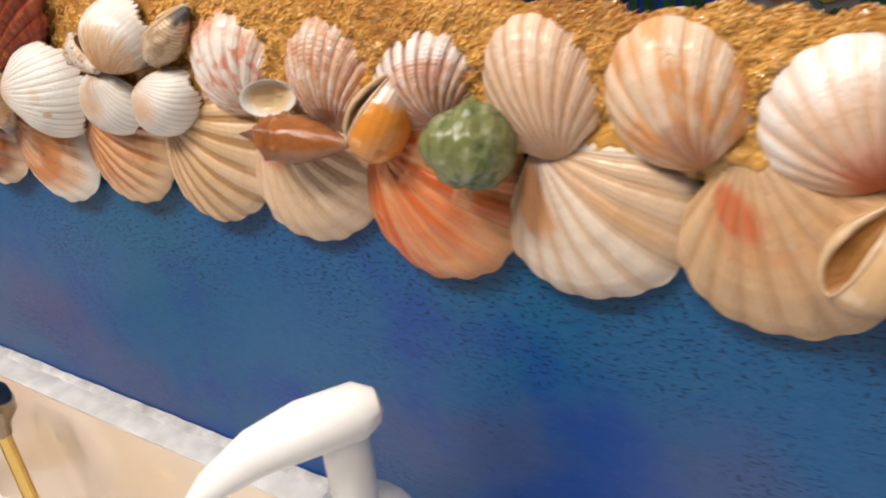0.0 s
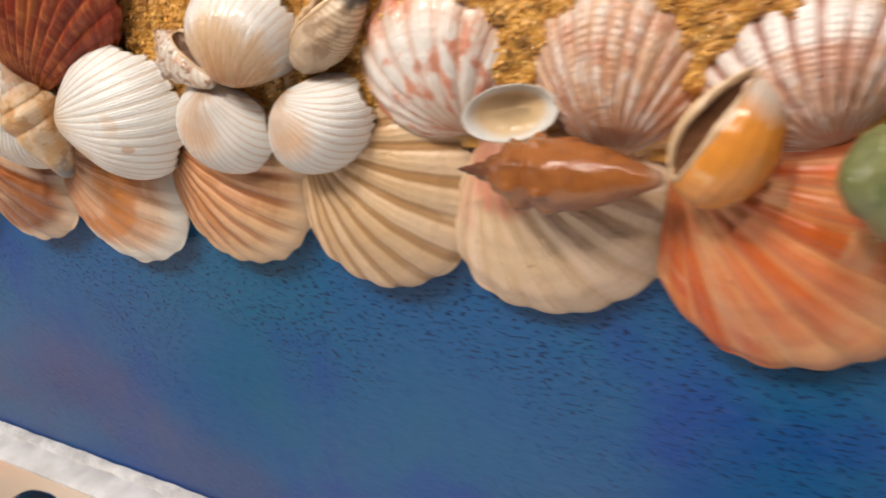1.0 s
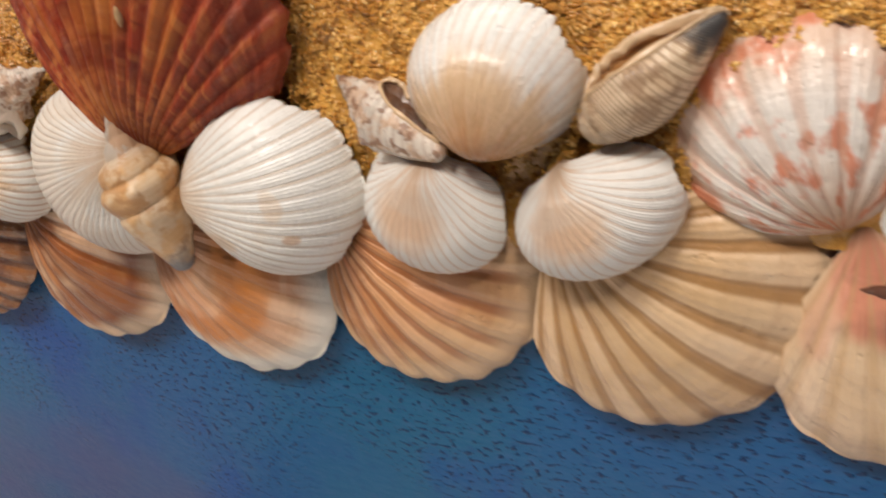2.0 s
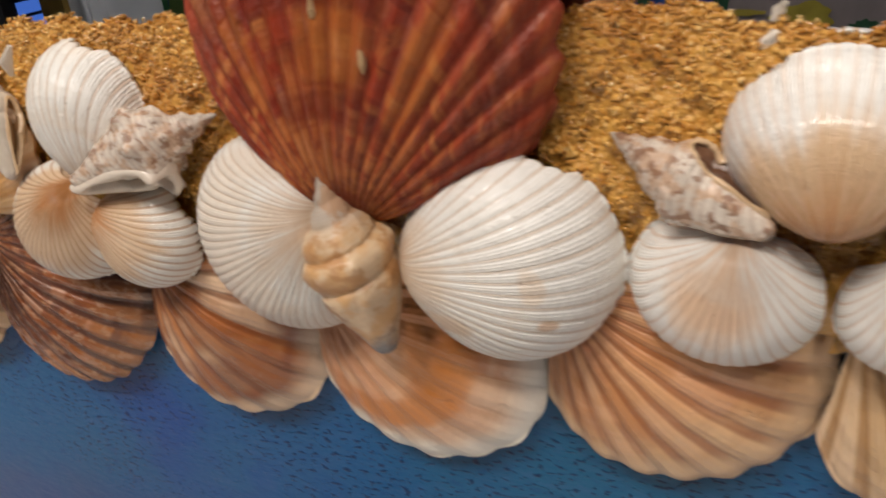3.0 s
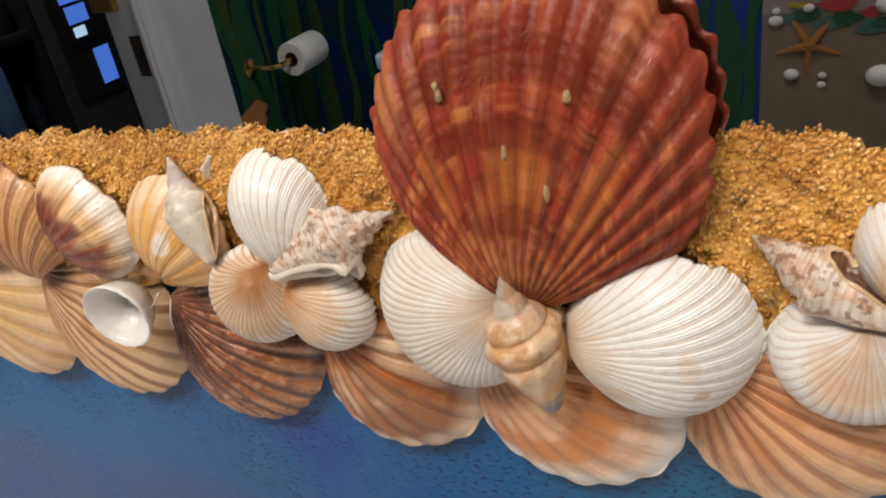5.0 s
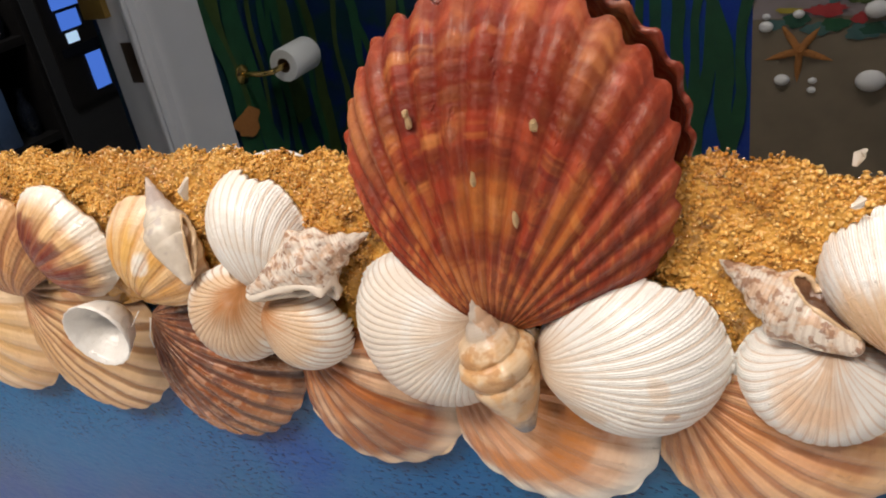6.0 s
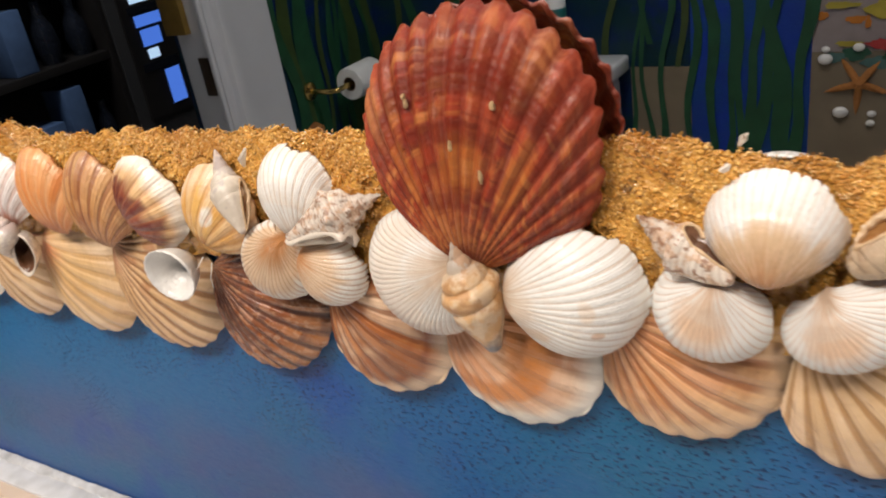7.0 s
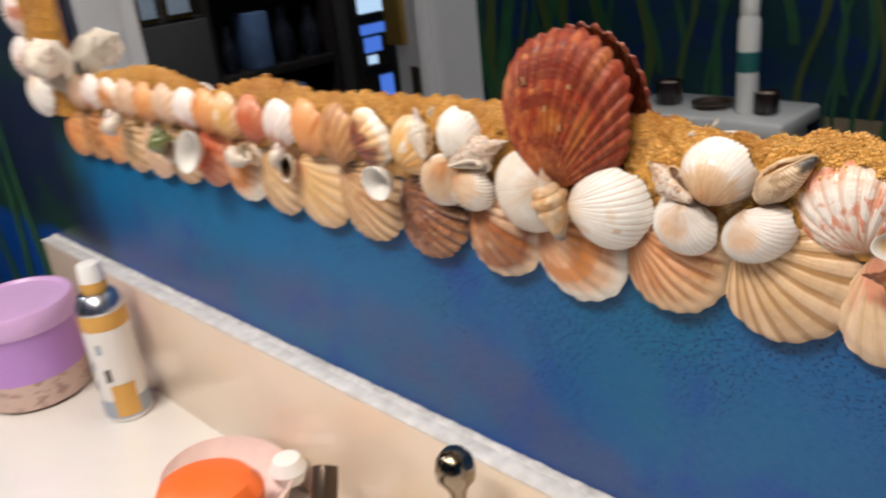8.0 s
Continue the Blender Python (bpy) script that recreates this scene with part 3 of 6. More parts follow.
def spindle(name, label, material, tip, end, width, env=EGG, whorls=0, body=0.35, bulge=0.12, knobs=0, knob=0.0, folds=0, fold=0.0, cords=0, cord=0.0, lump=0.0, mouth=None, inner=None, lip=None, deep=0.55, lip_r=0.0011, phase=0.0, squash=1.0):
    """A coiled shell as a turned form with spiral seams from its tip to its far end. env: half width along the axis; body: where the last
    whorl begins; mouth: middle and half length along the axis, turn and half width in degrees from the side that faces the room."""
    p, e = Vector(tip), Vector(end)
    length = (e - p).length
    fine_s = np.linspace(0, 1, 401)
    fine_r = np.interp(fine_s, [q[0] for q in env], [q[1] for q in env])
    kern = np.hanning(31)
    fine_r = np.convolve(np.pad(fine_r, 15, mode="edge"), kern / kern.sum(), "valid") * np.clip(fine_s * 40, 0, 1) ** 0.5 * np.clip((1 - fine_s) * 40, 0, 1) ** 0.5

    def turns(s, f):
        return whorls * np.log1p(np.clip(s, 0, 1) / 0.10) / math.log1p(body / 0.10) + f / math.tau + phase

    def skin(s, f, k=1.0):
        s, f = np.broadcast_arrays(np.asarray(s, float), np.asarray(f, float))
        rad = np.interp(s, fine_s, fine_r) * width / 2 * k
        if whorls:
            t = turns(s, f)
            q = t - np.floor(t)
            fade = np.clip((body * 1.55 - s) / (body * 0.35), 0, 1)
            h = np.clip(np.sin(math.pi * q ** 0.75), 0, 1) ** 0.55
            rad = rad * (1 - bulge * (1 - h) * fade)
            rad = rad * (1 + knob * np.exp(-((q - 0.38) / 0.20) ** 2) * np.clip(np.cos(knobs * f + 2 * s), 0, 1) * np.clip((body * 1.9 - s) / (body * 0.3), 0, 1))
            rad = rad * (1 + cord * np.cos(math.tau * cords * t))
        rad = rad * (1 + 0.02 * np.sin(2 * f + 4 * s) + fold * np.cos(folds * (f + 2.0 * s)) * np.sin(math.pi * s))
        rad = rad * (1 + lump * (np.sin(5 * f + 9 * s) * np.sin(17 * s + 2 * f) + 0.7 * np.sin(11 * f - 6 * s) * np.sin(29 * s + f)))
        return np.stack([rad * np.cos(f) * squash, s * length, rad * np.sin(f)], -1)

    s = np.linspace(0, 1, 130)[:, None]
    f = np.linspace(-math.pi, math.pi, 96, endpoint=False)[None, :]
    cut = 1.0
    if mouth:
        s0, ds, f0, df = mouth[0], mouth[1], radians(mouth[2]), radians(mouth[3])
        d = (f - f0 + math.pi) % math.tau - math.pi
        cut = 1 - deep * np.clip((1 - ((s - s0) / ds) ** 2 - (d / df) ** 2) * 2.5, 0, 1) ** 0.8
    uv = np.stack([(turns(s, f) if whorls else f / math.tau + 0 * s), s + 0 * f], -1)
    ob = new(name, grid_mesh(name, skin(s, f, cut), uv, material, True))
    if mouth:
        tau = np.linspace(0, math.tau, 56, endpoint=False)[None, :]
        q = np.linspace(1.02, 0, 14)[:, None]
        pts = skin(s0 + ds * q * np.cos(tau), f0 + df * q * np.sin(tau), 1.004 - (deep - 0.03) * np.clip((1 - q ** 2) * 2.2, 0, 1) ** 0.8)
        hollow = new("hollow", grid_mesh("hollow", pts, np.stack([tau / math.tau + 0 * q, q + 0 * tau], -1), inner, True))
        a = np.linspace(0, math.tau, 10, endpoint=False)[:, None]
        mid = skin(s0 + ds * np.cos(tau), f0 + df * np.sin(tau), 1.0)
        out = skin(s0 + ds * 1.04 * np.cos(tau), f0 + df * 1.04 * np.sin(tau), 1.0) - mid
        out /= np.linalg.norm(out, axis=-1, keepdims=True) + 1e-9
        nrm = mid * np.array([1, 0, 1.0])
        nrm /= np.linalg.norm(nrm, axis=-1, keepdims=True) + 1e-9
        rr = lip_r * (0.75 + 0.35 * np.sin(tau + 0.6))[..., None]
        ring = mid + rr * (np.cos(a)[..., None] * out * 1.3 + np.sin(a)[..., None] * nrm * 0.8)
        ring = np.concatenate([ring, ring[:1]], 0)
        rim = new("lip", grid_mesh("lip", ring, np.stack([tau / math.tau + 0 * ring[..., 0], 0.3 + 0 * ring[..., 0]], -1), lip, True))
        rim.parent = hollow.parent = ob
    ey = (e - p).normalized()
    ex = (Vector((0, -1, 0)) - ey * ey.dot(Vector((0, -1, 0)))).normalized()
    ob.matrix_world = Matrix.Translation(p) @ Matrix((ex, ey, ex.cross(ey))).transposed().to_4x4()
    return tagged(ob, label, "seashell", GROUP)


# ---- the room ----
X0, X1, YB, ZC = -1.10, 1.30, -1.50, 2.40


def wall(name, label, material, bms):
    bm = bmesh.new()
    for b in bms:
        me = bpy.data.meshes.new("tmp")
        b.to_mesh(me)
        b.free()
        bm.from_mesh(me)
        bpy.data.meshes.remove(me)
    return tagged(part(name, bm, material, smooth=False), label, "wall", kind="structure")


tagged(part("floor", box(X0 - 1.75, X1, -3.3, 0.9, -0.10, 0.0), M_FLOOR, smooth=False), "beige tiled bathroom floor", "floor", kind="structure")
tagged(part("ceiling", box(X0, X1, YB, 0, ZC, ZC + 0.1), M_CEIL, smooth=False), "plain white painted ceiling", "ceiling", kind="structure")
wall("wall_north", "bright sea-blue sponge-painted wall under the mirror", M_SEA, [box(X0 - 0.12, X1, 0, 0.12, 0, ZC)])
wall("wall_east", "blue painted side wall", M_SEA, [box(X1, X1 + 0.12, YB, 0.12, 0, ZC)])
wall("wall_south", "dark underwater mural wall behind the toilet", M_DARKSEA, [box(X0 - 0.12, X1 + 0.12, YB - 0.12, YB, 0, ZC)])
DY0, DY1, DZ = -0.335, -0.988, 2.03
wall("wall_west", "dark underwater mural wall round the doorway", M_DARKSEA, [box(X0 - 0.12, X0, DY0, 0, 0, ZC), box(X0 - 0.12, X0, YB, DY1, 0, ZC), box(X0 - 0.12, X0, DY1, DY0, DZ, ZC)])

# doorway: lining and casing
door = empty("door_1", (X0, (DY0 + DY1) / 2, 0), "white painted door frame standing open to a dark room", "door frame", kind="structure")


def at(ob, parent):
    ob.parent = parent
    ob.matrix_parent_inverse = parent.matrix_basis.inverted()
    return ob


at(part("door_lining", box(X0 - 0.085, X0 + 0.002, DY1 - 0.001, DY1 + 0.022, 0, DZ, 0.001), M_TRIMWHITE), door)
at(part("door_lining", box(X0 - 0.118, X0 + 0.002, DY0 - 0.022, DY0 + 0.001, 0, DZ, 0.001), M_TRIMWHITE), door)
at(part("door_head", box(X0 - 0.118, X0 + 0.002, DY1, DY0, DZ - 0.022, DZ), M_TRIMWHITE), door)
at(part("door_stop", box(X0 - 0.012, X0 - 0.002, DY1 + 0.022, DY1 + 0.030, 0, DZ - 0.02, 0.002), M_TRIMWHITE), door)


def casing(y0, y1):
    prof = [(0, 0.0), (0.004, 0.012), (0.010, 0.015), (0.018, 0.010), (0.050, 0.014), (0.066, 0.018), (0.070, 0.0)]
    bm = bmesh.new()
    lo = [bm.verts.new((X0 + d, y0 + (y1 - y0) * s / 0.07, 0)) for s, d in prof]
    hi = [bm.verts.new((X0 + d, y0 + (y1 - y0) * s / 0.07, DZ + 0.06)) for s, d in prof]
    for i in range(len(prof) - 1):
        bm.faces.new((lo[i], lo[i + 1], hi[i + 1], hi[i]))
    bm.faces.new(lo)
    bm.faces.new(hi[::-1])
    bm.faces.new((lo[0], hi[0], hi[-1], lo[-1]))
    bmesh.ops.recalc_face_normals(bm, faces=bm.faces[:])
    return bm


at(part("casing", casing(DY1 + 0.005, DY1 - 0.142), M_TRIMWHITE), door)
at(part("casing", casing(DY0 - 0.005, DY0 + 0.085), M_TRIMWHITE), door)
at(part("strike_plate", box(X0 - 0.045, X0 - 0.012, DY1 + 0.022, DY1 + 0.0245, 0.823, 0.898, 0.001), M_DARKBRONZE, label="dark bronze strike plate"), door)
at(part("brass_plate", box(X0 - 0.100, X0 - 0.045, DY1 + 0.022, DY1 + 0.036, 0.945, 1.14, 0.001), M_WORNBRASS, label="worn brass plate"), door)

# the dark room past the door
HX = -2.75
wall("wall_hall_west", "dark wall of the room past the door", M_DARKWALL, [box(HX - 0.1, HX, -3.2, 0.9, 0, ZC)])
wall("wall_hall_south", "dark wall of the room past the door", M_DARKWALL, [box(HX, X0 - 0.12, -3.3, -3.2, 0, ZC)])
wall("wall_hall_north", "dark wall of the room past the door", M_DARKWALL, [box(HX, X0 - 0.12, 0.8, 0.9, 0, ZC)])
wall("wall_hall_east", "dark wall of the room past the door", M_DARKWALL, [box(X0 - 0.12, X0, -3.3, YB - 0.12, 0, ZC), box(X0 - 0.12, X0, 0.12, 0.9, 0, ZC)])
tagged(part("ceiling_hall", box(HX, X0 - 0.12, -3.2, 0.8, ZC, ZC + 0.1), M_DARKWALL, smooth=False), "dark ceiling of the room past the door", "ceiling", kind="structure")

# wall stub added only to carry the glowing panes
wall("wall_hall_partition", "dark partition wall added to carry the lit display panel", M_DARKWALL, [box(-2.55, -2.45, -3.2, -1.80, 0, ZC)])
shelf = empty("shelf_unit", (HX + 0.2, -1.6, 0), "dark wooden shelf unit crowded with vases and boxes", "shelf")
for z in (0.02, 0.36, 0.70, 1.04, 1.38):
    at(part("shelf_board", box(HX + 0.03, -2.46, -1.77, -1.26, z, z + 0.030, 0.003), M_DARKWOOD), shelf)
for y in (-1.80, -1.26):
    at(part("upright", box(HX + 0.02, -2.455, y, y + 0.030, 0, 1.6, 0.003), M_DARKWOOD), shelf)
rs = random.Random(5)
for z in (0.051, 0.391, 0.731, 1.071):
    y = -1.72
    while y < -1.30:
        k = rs.random()
        if k < 0.40:
            w, hh = rs.uniform(0.030, 0.045), rs.uniform(0.14, 0.24)
            v = part("vase", lathe([(0, 0), (w * 0.7, 0), (w, hh * 0.3), (w * 0.8, hh * 0.6), (w * 0.35, hh * 0.8), (w * 0.45, hh), (w * 0.3, hh), (0, hh * 0.9)], 20), M_VASE)
            tagged(v, "dark glazed vase standing on a shelf", "vase", "vases on the shelf")
        else:
            w, hh = rs.uniform(0.035, 0.060), rs.uniform(0.16, 0.28)
            v = part("storage_box", box(-0.06, 0.06, -w, w, 0, hh, 0.004), M_BLUEGLASS)
            tagged(v, "grey-blue box standing on a shelf", "box", "boxes on the shelf")
        v.location = (-2.53, y, z)
        y += rs.uniform(0.10, 0.14)
# stand-in for a lit display: glowing panes on the stub, not an opening
screen = empty("lit_panel", (-2.445, -1.9, 0.8), "narrow lit display panel with glowing blue panes between dark bars", "window", kind="structure")
WY0, WY1, WZ0, WZ1 = -2.05, -1.88, 0.47, 1.20
at(part("panel_frame", box(-2.45, -2.440, WY0 - 0.03, WY1 + 0.03, WZ0 - 0.03, WZ1 + 0.03), M_DARKWOOD), screen)
zz = WZ0
for i, (hh, mt, n0, n1) in enumerate(((0.13, M_GLOWBLUE, 0.01, 0.09), (0.03, M_VASE, 0, 0), (0.035, M_GLOWPALE, 0.08, 0.04), (0.06, M_GLOWBLUE, 0.05, 0.03), (0.04, M_GLOWBLUE, 0.02, 0.02), (0.02, M_VASE, 0, 0), (0.30, M_GLOWPALE, 0.01, 0.02))):
    at(part("pane", box(-2.440, -2.436, WY0 + n0, WY1 - n1, zz, zz + hh), mt, smooth=False), screen)
    zz += hh + 0.012
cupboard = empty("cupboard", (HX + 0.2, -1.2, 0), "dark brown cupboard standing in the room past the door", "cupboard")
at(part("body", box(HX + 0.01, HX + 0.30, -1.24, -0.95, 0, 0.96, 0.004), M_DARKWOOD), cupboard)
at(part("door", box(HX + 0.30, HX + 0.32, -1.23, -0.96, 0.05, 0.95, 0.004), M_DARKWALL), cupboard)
for y, z, w, h in ((-1.14, 0.962, 0.05, 0.08), (-1.03, 0.962, 0.035, 0.07)):
    f = empty("photo_frame", (HX + 0.30, y, z), "small framed picture standing on the cupboard", "picture frame", "pictures on the cupboard")
    part("frame", box(-0.008, 0.008, -w, w, 0, h * 2, 0.002), M_BRASS, f)
    part("print", box(0.008, 0.010, -w * 0.8, w * 0.8, h * 0.2, h * 1.8), M_LABELGREY, f, "faded grey print")

# painted panels and seaweed of the mural
S = YB + 0.003
mural = empty("mural", (0, YB, 0), "painted underwater mural with seaweed on sand and deep blue water", "mural", kind="structure")
at(part("blue_panel", box(-0.345, -0.121, YB, S, 0, 2.2), M_BLUEPANEL, smooth=False), mural)
at(part("sand_panel", box(-0.121, 0.9, YB, S, 0, 0.745), M_SANDPAINT, smooth=False), mural)
at(part("pale_panel", box(-0.121, 0.9, YB, S, 0.745, 1.05), M_PALEPAINT, smooth=False), mural)
at(part("sand_panel", box(-0.47, -0.345, YB, S, 0, 0.72), M_SANDPAINT, smooth=False), mural)


def weed(x, z0, z1, width, seed, plane="y", where=S, material=None):
    """One painted seaweed strand: a wavy flat ribbon on a wall."""
    where = where + 0.00025 * (seed % 29)
    r = random.Random(seed)
    a, b, amp = r.uniform(0, 6), r.uniform(5, 9), r.uniform(0.012, 0.03)
    bm = bmesh.new()
    rows = []
    for i in range(25):
        t = i / 24
        z = z0 + (z1 - z0) * t
        c = x + amp * math.sin(a + b * z) + 0.01 * math.sin(21 * z + a)
        w = width * (1 - 0.75 * t ** 2) * (1 + 0.3 * math.sin(13 * z + a))
        pair = []
        for s in (-1, 1):
            pair.append(bm.verts.new((c + s * w / 2, where + 0.0015, z) if plane == "y" else (where + 0.0015, c + s * w / 2, z)))
        rows.append(pair)
    for p, q in zip(rows, rows[1:]):
        bm.faces.new((p[0], p[1], q[1], q[0]))
    return at(part("seaweed_strand", bm, material or M_WEED, smooth=False), mural)


rw = random.Random(3)
for i in range(7):
    weed(-0.315 + 0.028 * i + rw.uniform(-0.01, 0.01), 0.0, rw.uniform(1.1, 1.8), rw.uniform(0.018, 0.034), 10 + i)
for i in range(3):
    weed(-0.445 + 0.045 * i, 0.0, rw.uniform(0.85, 1.2), 0.022, 40 + i)
for i in range(16):
    weed(-1.05 + 0.045 * i, rw.uniform(0.0, 0.9), rw.uniform(1.1, 2.0), rw.uniform(0.010, 0.024), 60 + i, "y", YB, M_WEED if i % 3 else M_WEED2)
for i in range(14):
    weed(-1.46 + 0.030 * i, rw.uniform(0.0, 0.6), rw.uniform(0.9, 1.9), rw.uniform(0.020, 0.050), 90 + i, "x", X0, M_WEED if i % 3 else M_WEED2)
for i in range(5):
    weed(-0.72 - 0.055 * i, rw.uniform(0.3, 0.6), rw.uniform(0.95, 1.3), 0.035, 120 + i, "y", -0.004, M_WEED)


def dab(name, x, z, w, h, material, seed, spikes=0):
    """One painted patch of the mural with a ragged outline."""
    r = random.Random(seed)
    bm = bmesh.new()
    n, a, b = 28, r.uniform(0, 6), r.uniform(0, 6)
    ring = []
    for i in range(n):
        t = math.tau * i / n
        k = 1 + 0.14 * math.sin(3 * t + a) + 0.10 * math.sin(7 * t + b) + (0.25 * (i % 2) if spikes and math.sin(t) > 0.1 else 0)
        ring.append(bm.verts.new((x + w * k * math.cos(t), S + 0.0012 + 0.0003 * (seed % 9), z + h * k * math.sin(t))))
    bm.faces.new(ring)
    return at(part(name, bm, material, smooth=False), mural)


for i in range(16):
    dab("reef_patch", -0.085 + 0.036 * i + rw.uniform(-0.01, 0.01), 0.728 + rw.uniform(-0.012, 0.014), rw.uniform(0.018, 0.036), rw.uniform(0.009, 0.017), (M_REEFTEAL, M_REEFGREEN, M_REEFTEAL, M_WEED)[i % 4], 200 + i)
for i, (x, z, w, h, mt, sp) in enumerate(((0.005, 0.757, 0.030, 0.011, M_REDPAINT, 1), (0.058, 0.741, 0.013, 0.010, M_REDPAINT, 0), (0.017, 0.788, 0.014, 0.020, M_REEFTEAL, 0), (0.060, 0.776, 0.022, 0.010, M_WEED2, 1), (-0.060, 0.760, 0.022, 0.005, M_YELLOWPAINT, 0), (0.020, 0.822, 0.050, 0.024, M_YELLOWPAINT, 0), (-0.050, 0.803, 0.017, 0.007, M_ORANGEPAINT, 0), (-0.106, 0.812, 0.010, 0.008, M_ORANGEPAINT, 0), (-0.030, 0.798, 0.005, 0.012, M_ORANGEPAINT, 0), (-0.075, 0.830, 0.030, 0.006, M_YELLOWPAINT, 0), (0.150, 0.765, 0.030, 0.012, M_REDPAINT, 1), (0.120, 0.800, 0.03, 0.012, M_WEED, 1))):
    dab("coral_dab", x, z, w, h, mt, 231 + i * 2, sp)


bm = bmesh.new()
bm.faces.new([bm.verts.new((X0 + 0.010, -1.176 + (0.042 + 0.008 * math.sin(5 * t)) * math.cos(t), 0.662 + (0.030 + 0.006 * math.sin(3 * t + 1)) * math.sin(t))) for t in np.linspace(0, math.tau, 26)[:-1]])
at(part("coral_dab", bm, M_STAR, smooth=False, label="orange painted coral"), mural)


def starfish(x, z, size, turn):
    bm = bmesh.new()
    n = 60
    mid = bm.verts.new((0, 0, size * 0.16))
    rim, base = [], []
    for i in range(n):
        a = math.tau * i / n
        k = abs(((a * 5 / math.tau) % 1) - 0.5) * 2
        r = size * (0.20 + 0.80 * k ** 2.4)
        rim.append(bm.verts.new((0.72 * r * math.cos(a), 0.72 * r * math.sin(a), size * (0.13 * (1 - k) + 0.05))))
        base.append(bm.verts.new((r * math.cos(a), r * math.sin(a), 0)))
    for i in range(n):
        j = (i + 1) % n
        bm.faces.new((mid, rim[i], rim[j]))
        bm.faces.new((rim[i], base[i], base[j], rim[j]))
    ob = part("starfish", bm, M_STAR)
    ob.matrix_world = pose(x, S + 0.001, z, -90, 0, 0) @ pose(0, 0, 0, 0, 0, turn)
    return tagged(ob, "dried orange starfish fixed to the mural wall", "starfish")


starfish(-0.038, 0.685, 0.062, 20)
for x, z, s in ((-0.097, 0.732, 0.013), (-0.097, 0.750, 0.0075), (-0.042, 0.753, 0.010), (0.084, 0.756, 0.020), (-0.013, 0.627, 0.008), (-0.014, 0.609, 0.008), (-0.066, 0.630, 0.014), (0.084, 0.627, 0.026)):
    bm = bmesh.new()
    bmesh.ops.create_uvsphere(bm, u_segments=14, v_segments=8, radius=s)
    bm.transform(pose(0, 0, 0, 90) @ Matrix.Diagonal((1, 0.8, 0.5, 1)))
    ob = part("white_shell", bm, M_LABELWHITE)
    ob.location = (x, S + s * 0.3, z)
    tagged(ob, "small white shell stuck on the mural wall", "seashell", "shells on the mural")

# toilet with its tank against the south wall
toilet = empty("toilet", (-0.70, -1.4, 0), "white china toilet with a lidded tank and side lever", "toilet")
at(part("tank", box(-0.835, -0.485, -1.485, -1.315, 0.38, 0.715, 0.02, 3), M_CHINA), toilet)
at(part("tank_lid", box(-0.85, -0.47, -1.495, -1.30, 0.715, 0.75, 0.008, 3), M_CHINA), toilet)
lever = at(part("lever_plate", lathe([(0, 0), (0.014, 0), (0.012, 0.008), (0, 0.01)], 20, pose(-0.512, -1.315, 0.672, 90)), M_CHROME, label="chrome flush lever"), toilet)
at(part("flush_lever", tube([(-0.512, -1.323, 0.672), (-0.49, -1.332, 0.670), (-0.455, -1.334, 0.664)], [0.006, 0.006, 0.008], 12), M_CHROME, label="chrome flush lever"), toilet)
at(part("bowl", lathe([(0, 0), (0.12, 0), (0.10, 0.15), (0.16, 0.34), (0.18, 0.385), (0.15, 0.385), (0.10, 0.25), (0, 0.2)], 36, Matrix.Translation((-0.70, -1.10, 0)), 1.0, 1.3), M_CHINA), toilet)
at(part("seat", lathe([(0.10, 0.385), (0.19, 0.385), (0.195, 0.40), (0.18, 0.412), (0.11, 0.408), (0.10, 0.39)], 36, Matrix.Translation((-0.70, -1.10, 0)), 1.0, 1.3), M_CHINA), toilet)


def candle(x, y, r, h):
    e = empty("candle", (x, y, 0.751), "dark glass jar candle standing on the toilet tank", "candle", "candles on the tank")
    j = part("jar", lathe([(0, 0), (r * 0.9, 0), (r, 0.004), (r, h), (r * 0.86, h), (r * 0.84, h * 0.8), (0, h * 0.8)], 28), M_CANDLE, e)
    part("wax", lathe([(0, h * 0.8 + 0.001), (r * 0.8, h * 0.8 + 0.001), (r * 0.8, h * 0.86), (0, h * 0.84)], 28), M_WAX, e, "pale wax")
    return e


candle(-0.535, -1.375, 0.026, 0.045)
candle(-0.765, -1.39, 0.030, 0.050)
spray = empty("air_freshener", (-0.575, -1.37, 0.751), "tall white spray bottle with teal label on the tank", "spray bottle")
part("body", lathe([(0, 0), (0.021, 0), (0.022, 0.004), (0.022, 0.185), (0.017, 0.198), (0, 0.198)], 28), M_PLASTIC, spray)
part("label_band", lathe([(0.0224, 0.085), (0.0226, 0.086), (0.0226, 0.125), (0.0224, 0.126)], 28), M_GREENLABEL, spray, "teal label band")
part("cap", lathe([(0.018, 0.198), (0.0185, 0.20), (0.0185, 0.238), (0.015, 0.245), (0, 0.245)], 28), M_PLASTIC, spray)
dish = part("soap_dish", lathe([(0, 0), (0.035, 0), (0.045, 0.012), (0.042, 0.012), (0.033, 0.004), (0, 0.004)], 30), M_DARKBRONZE)
dish.location = (-0.66, -1.39, 0.751)
tagged(dish, "shallow dark bronze dish on the toilet tank", "dish")

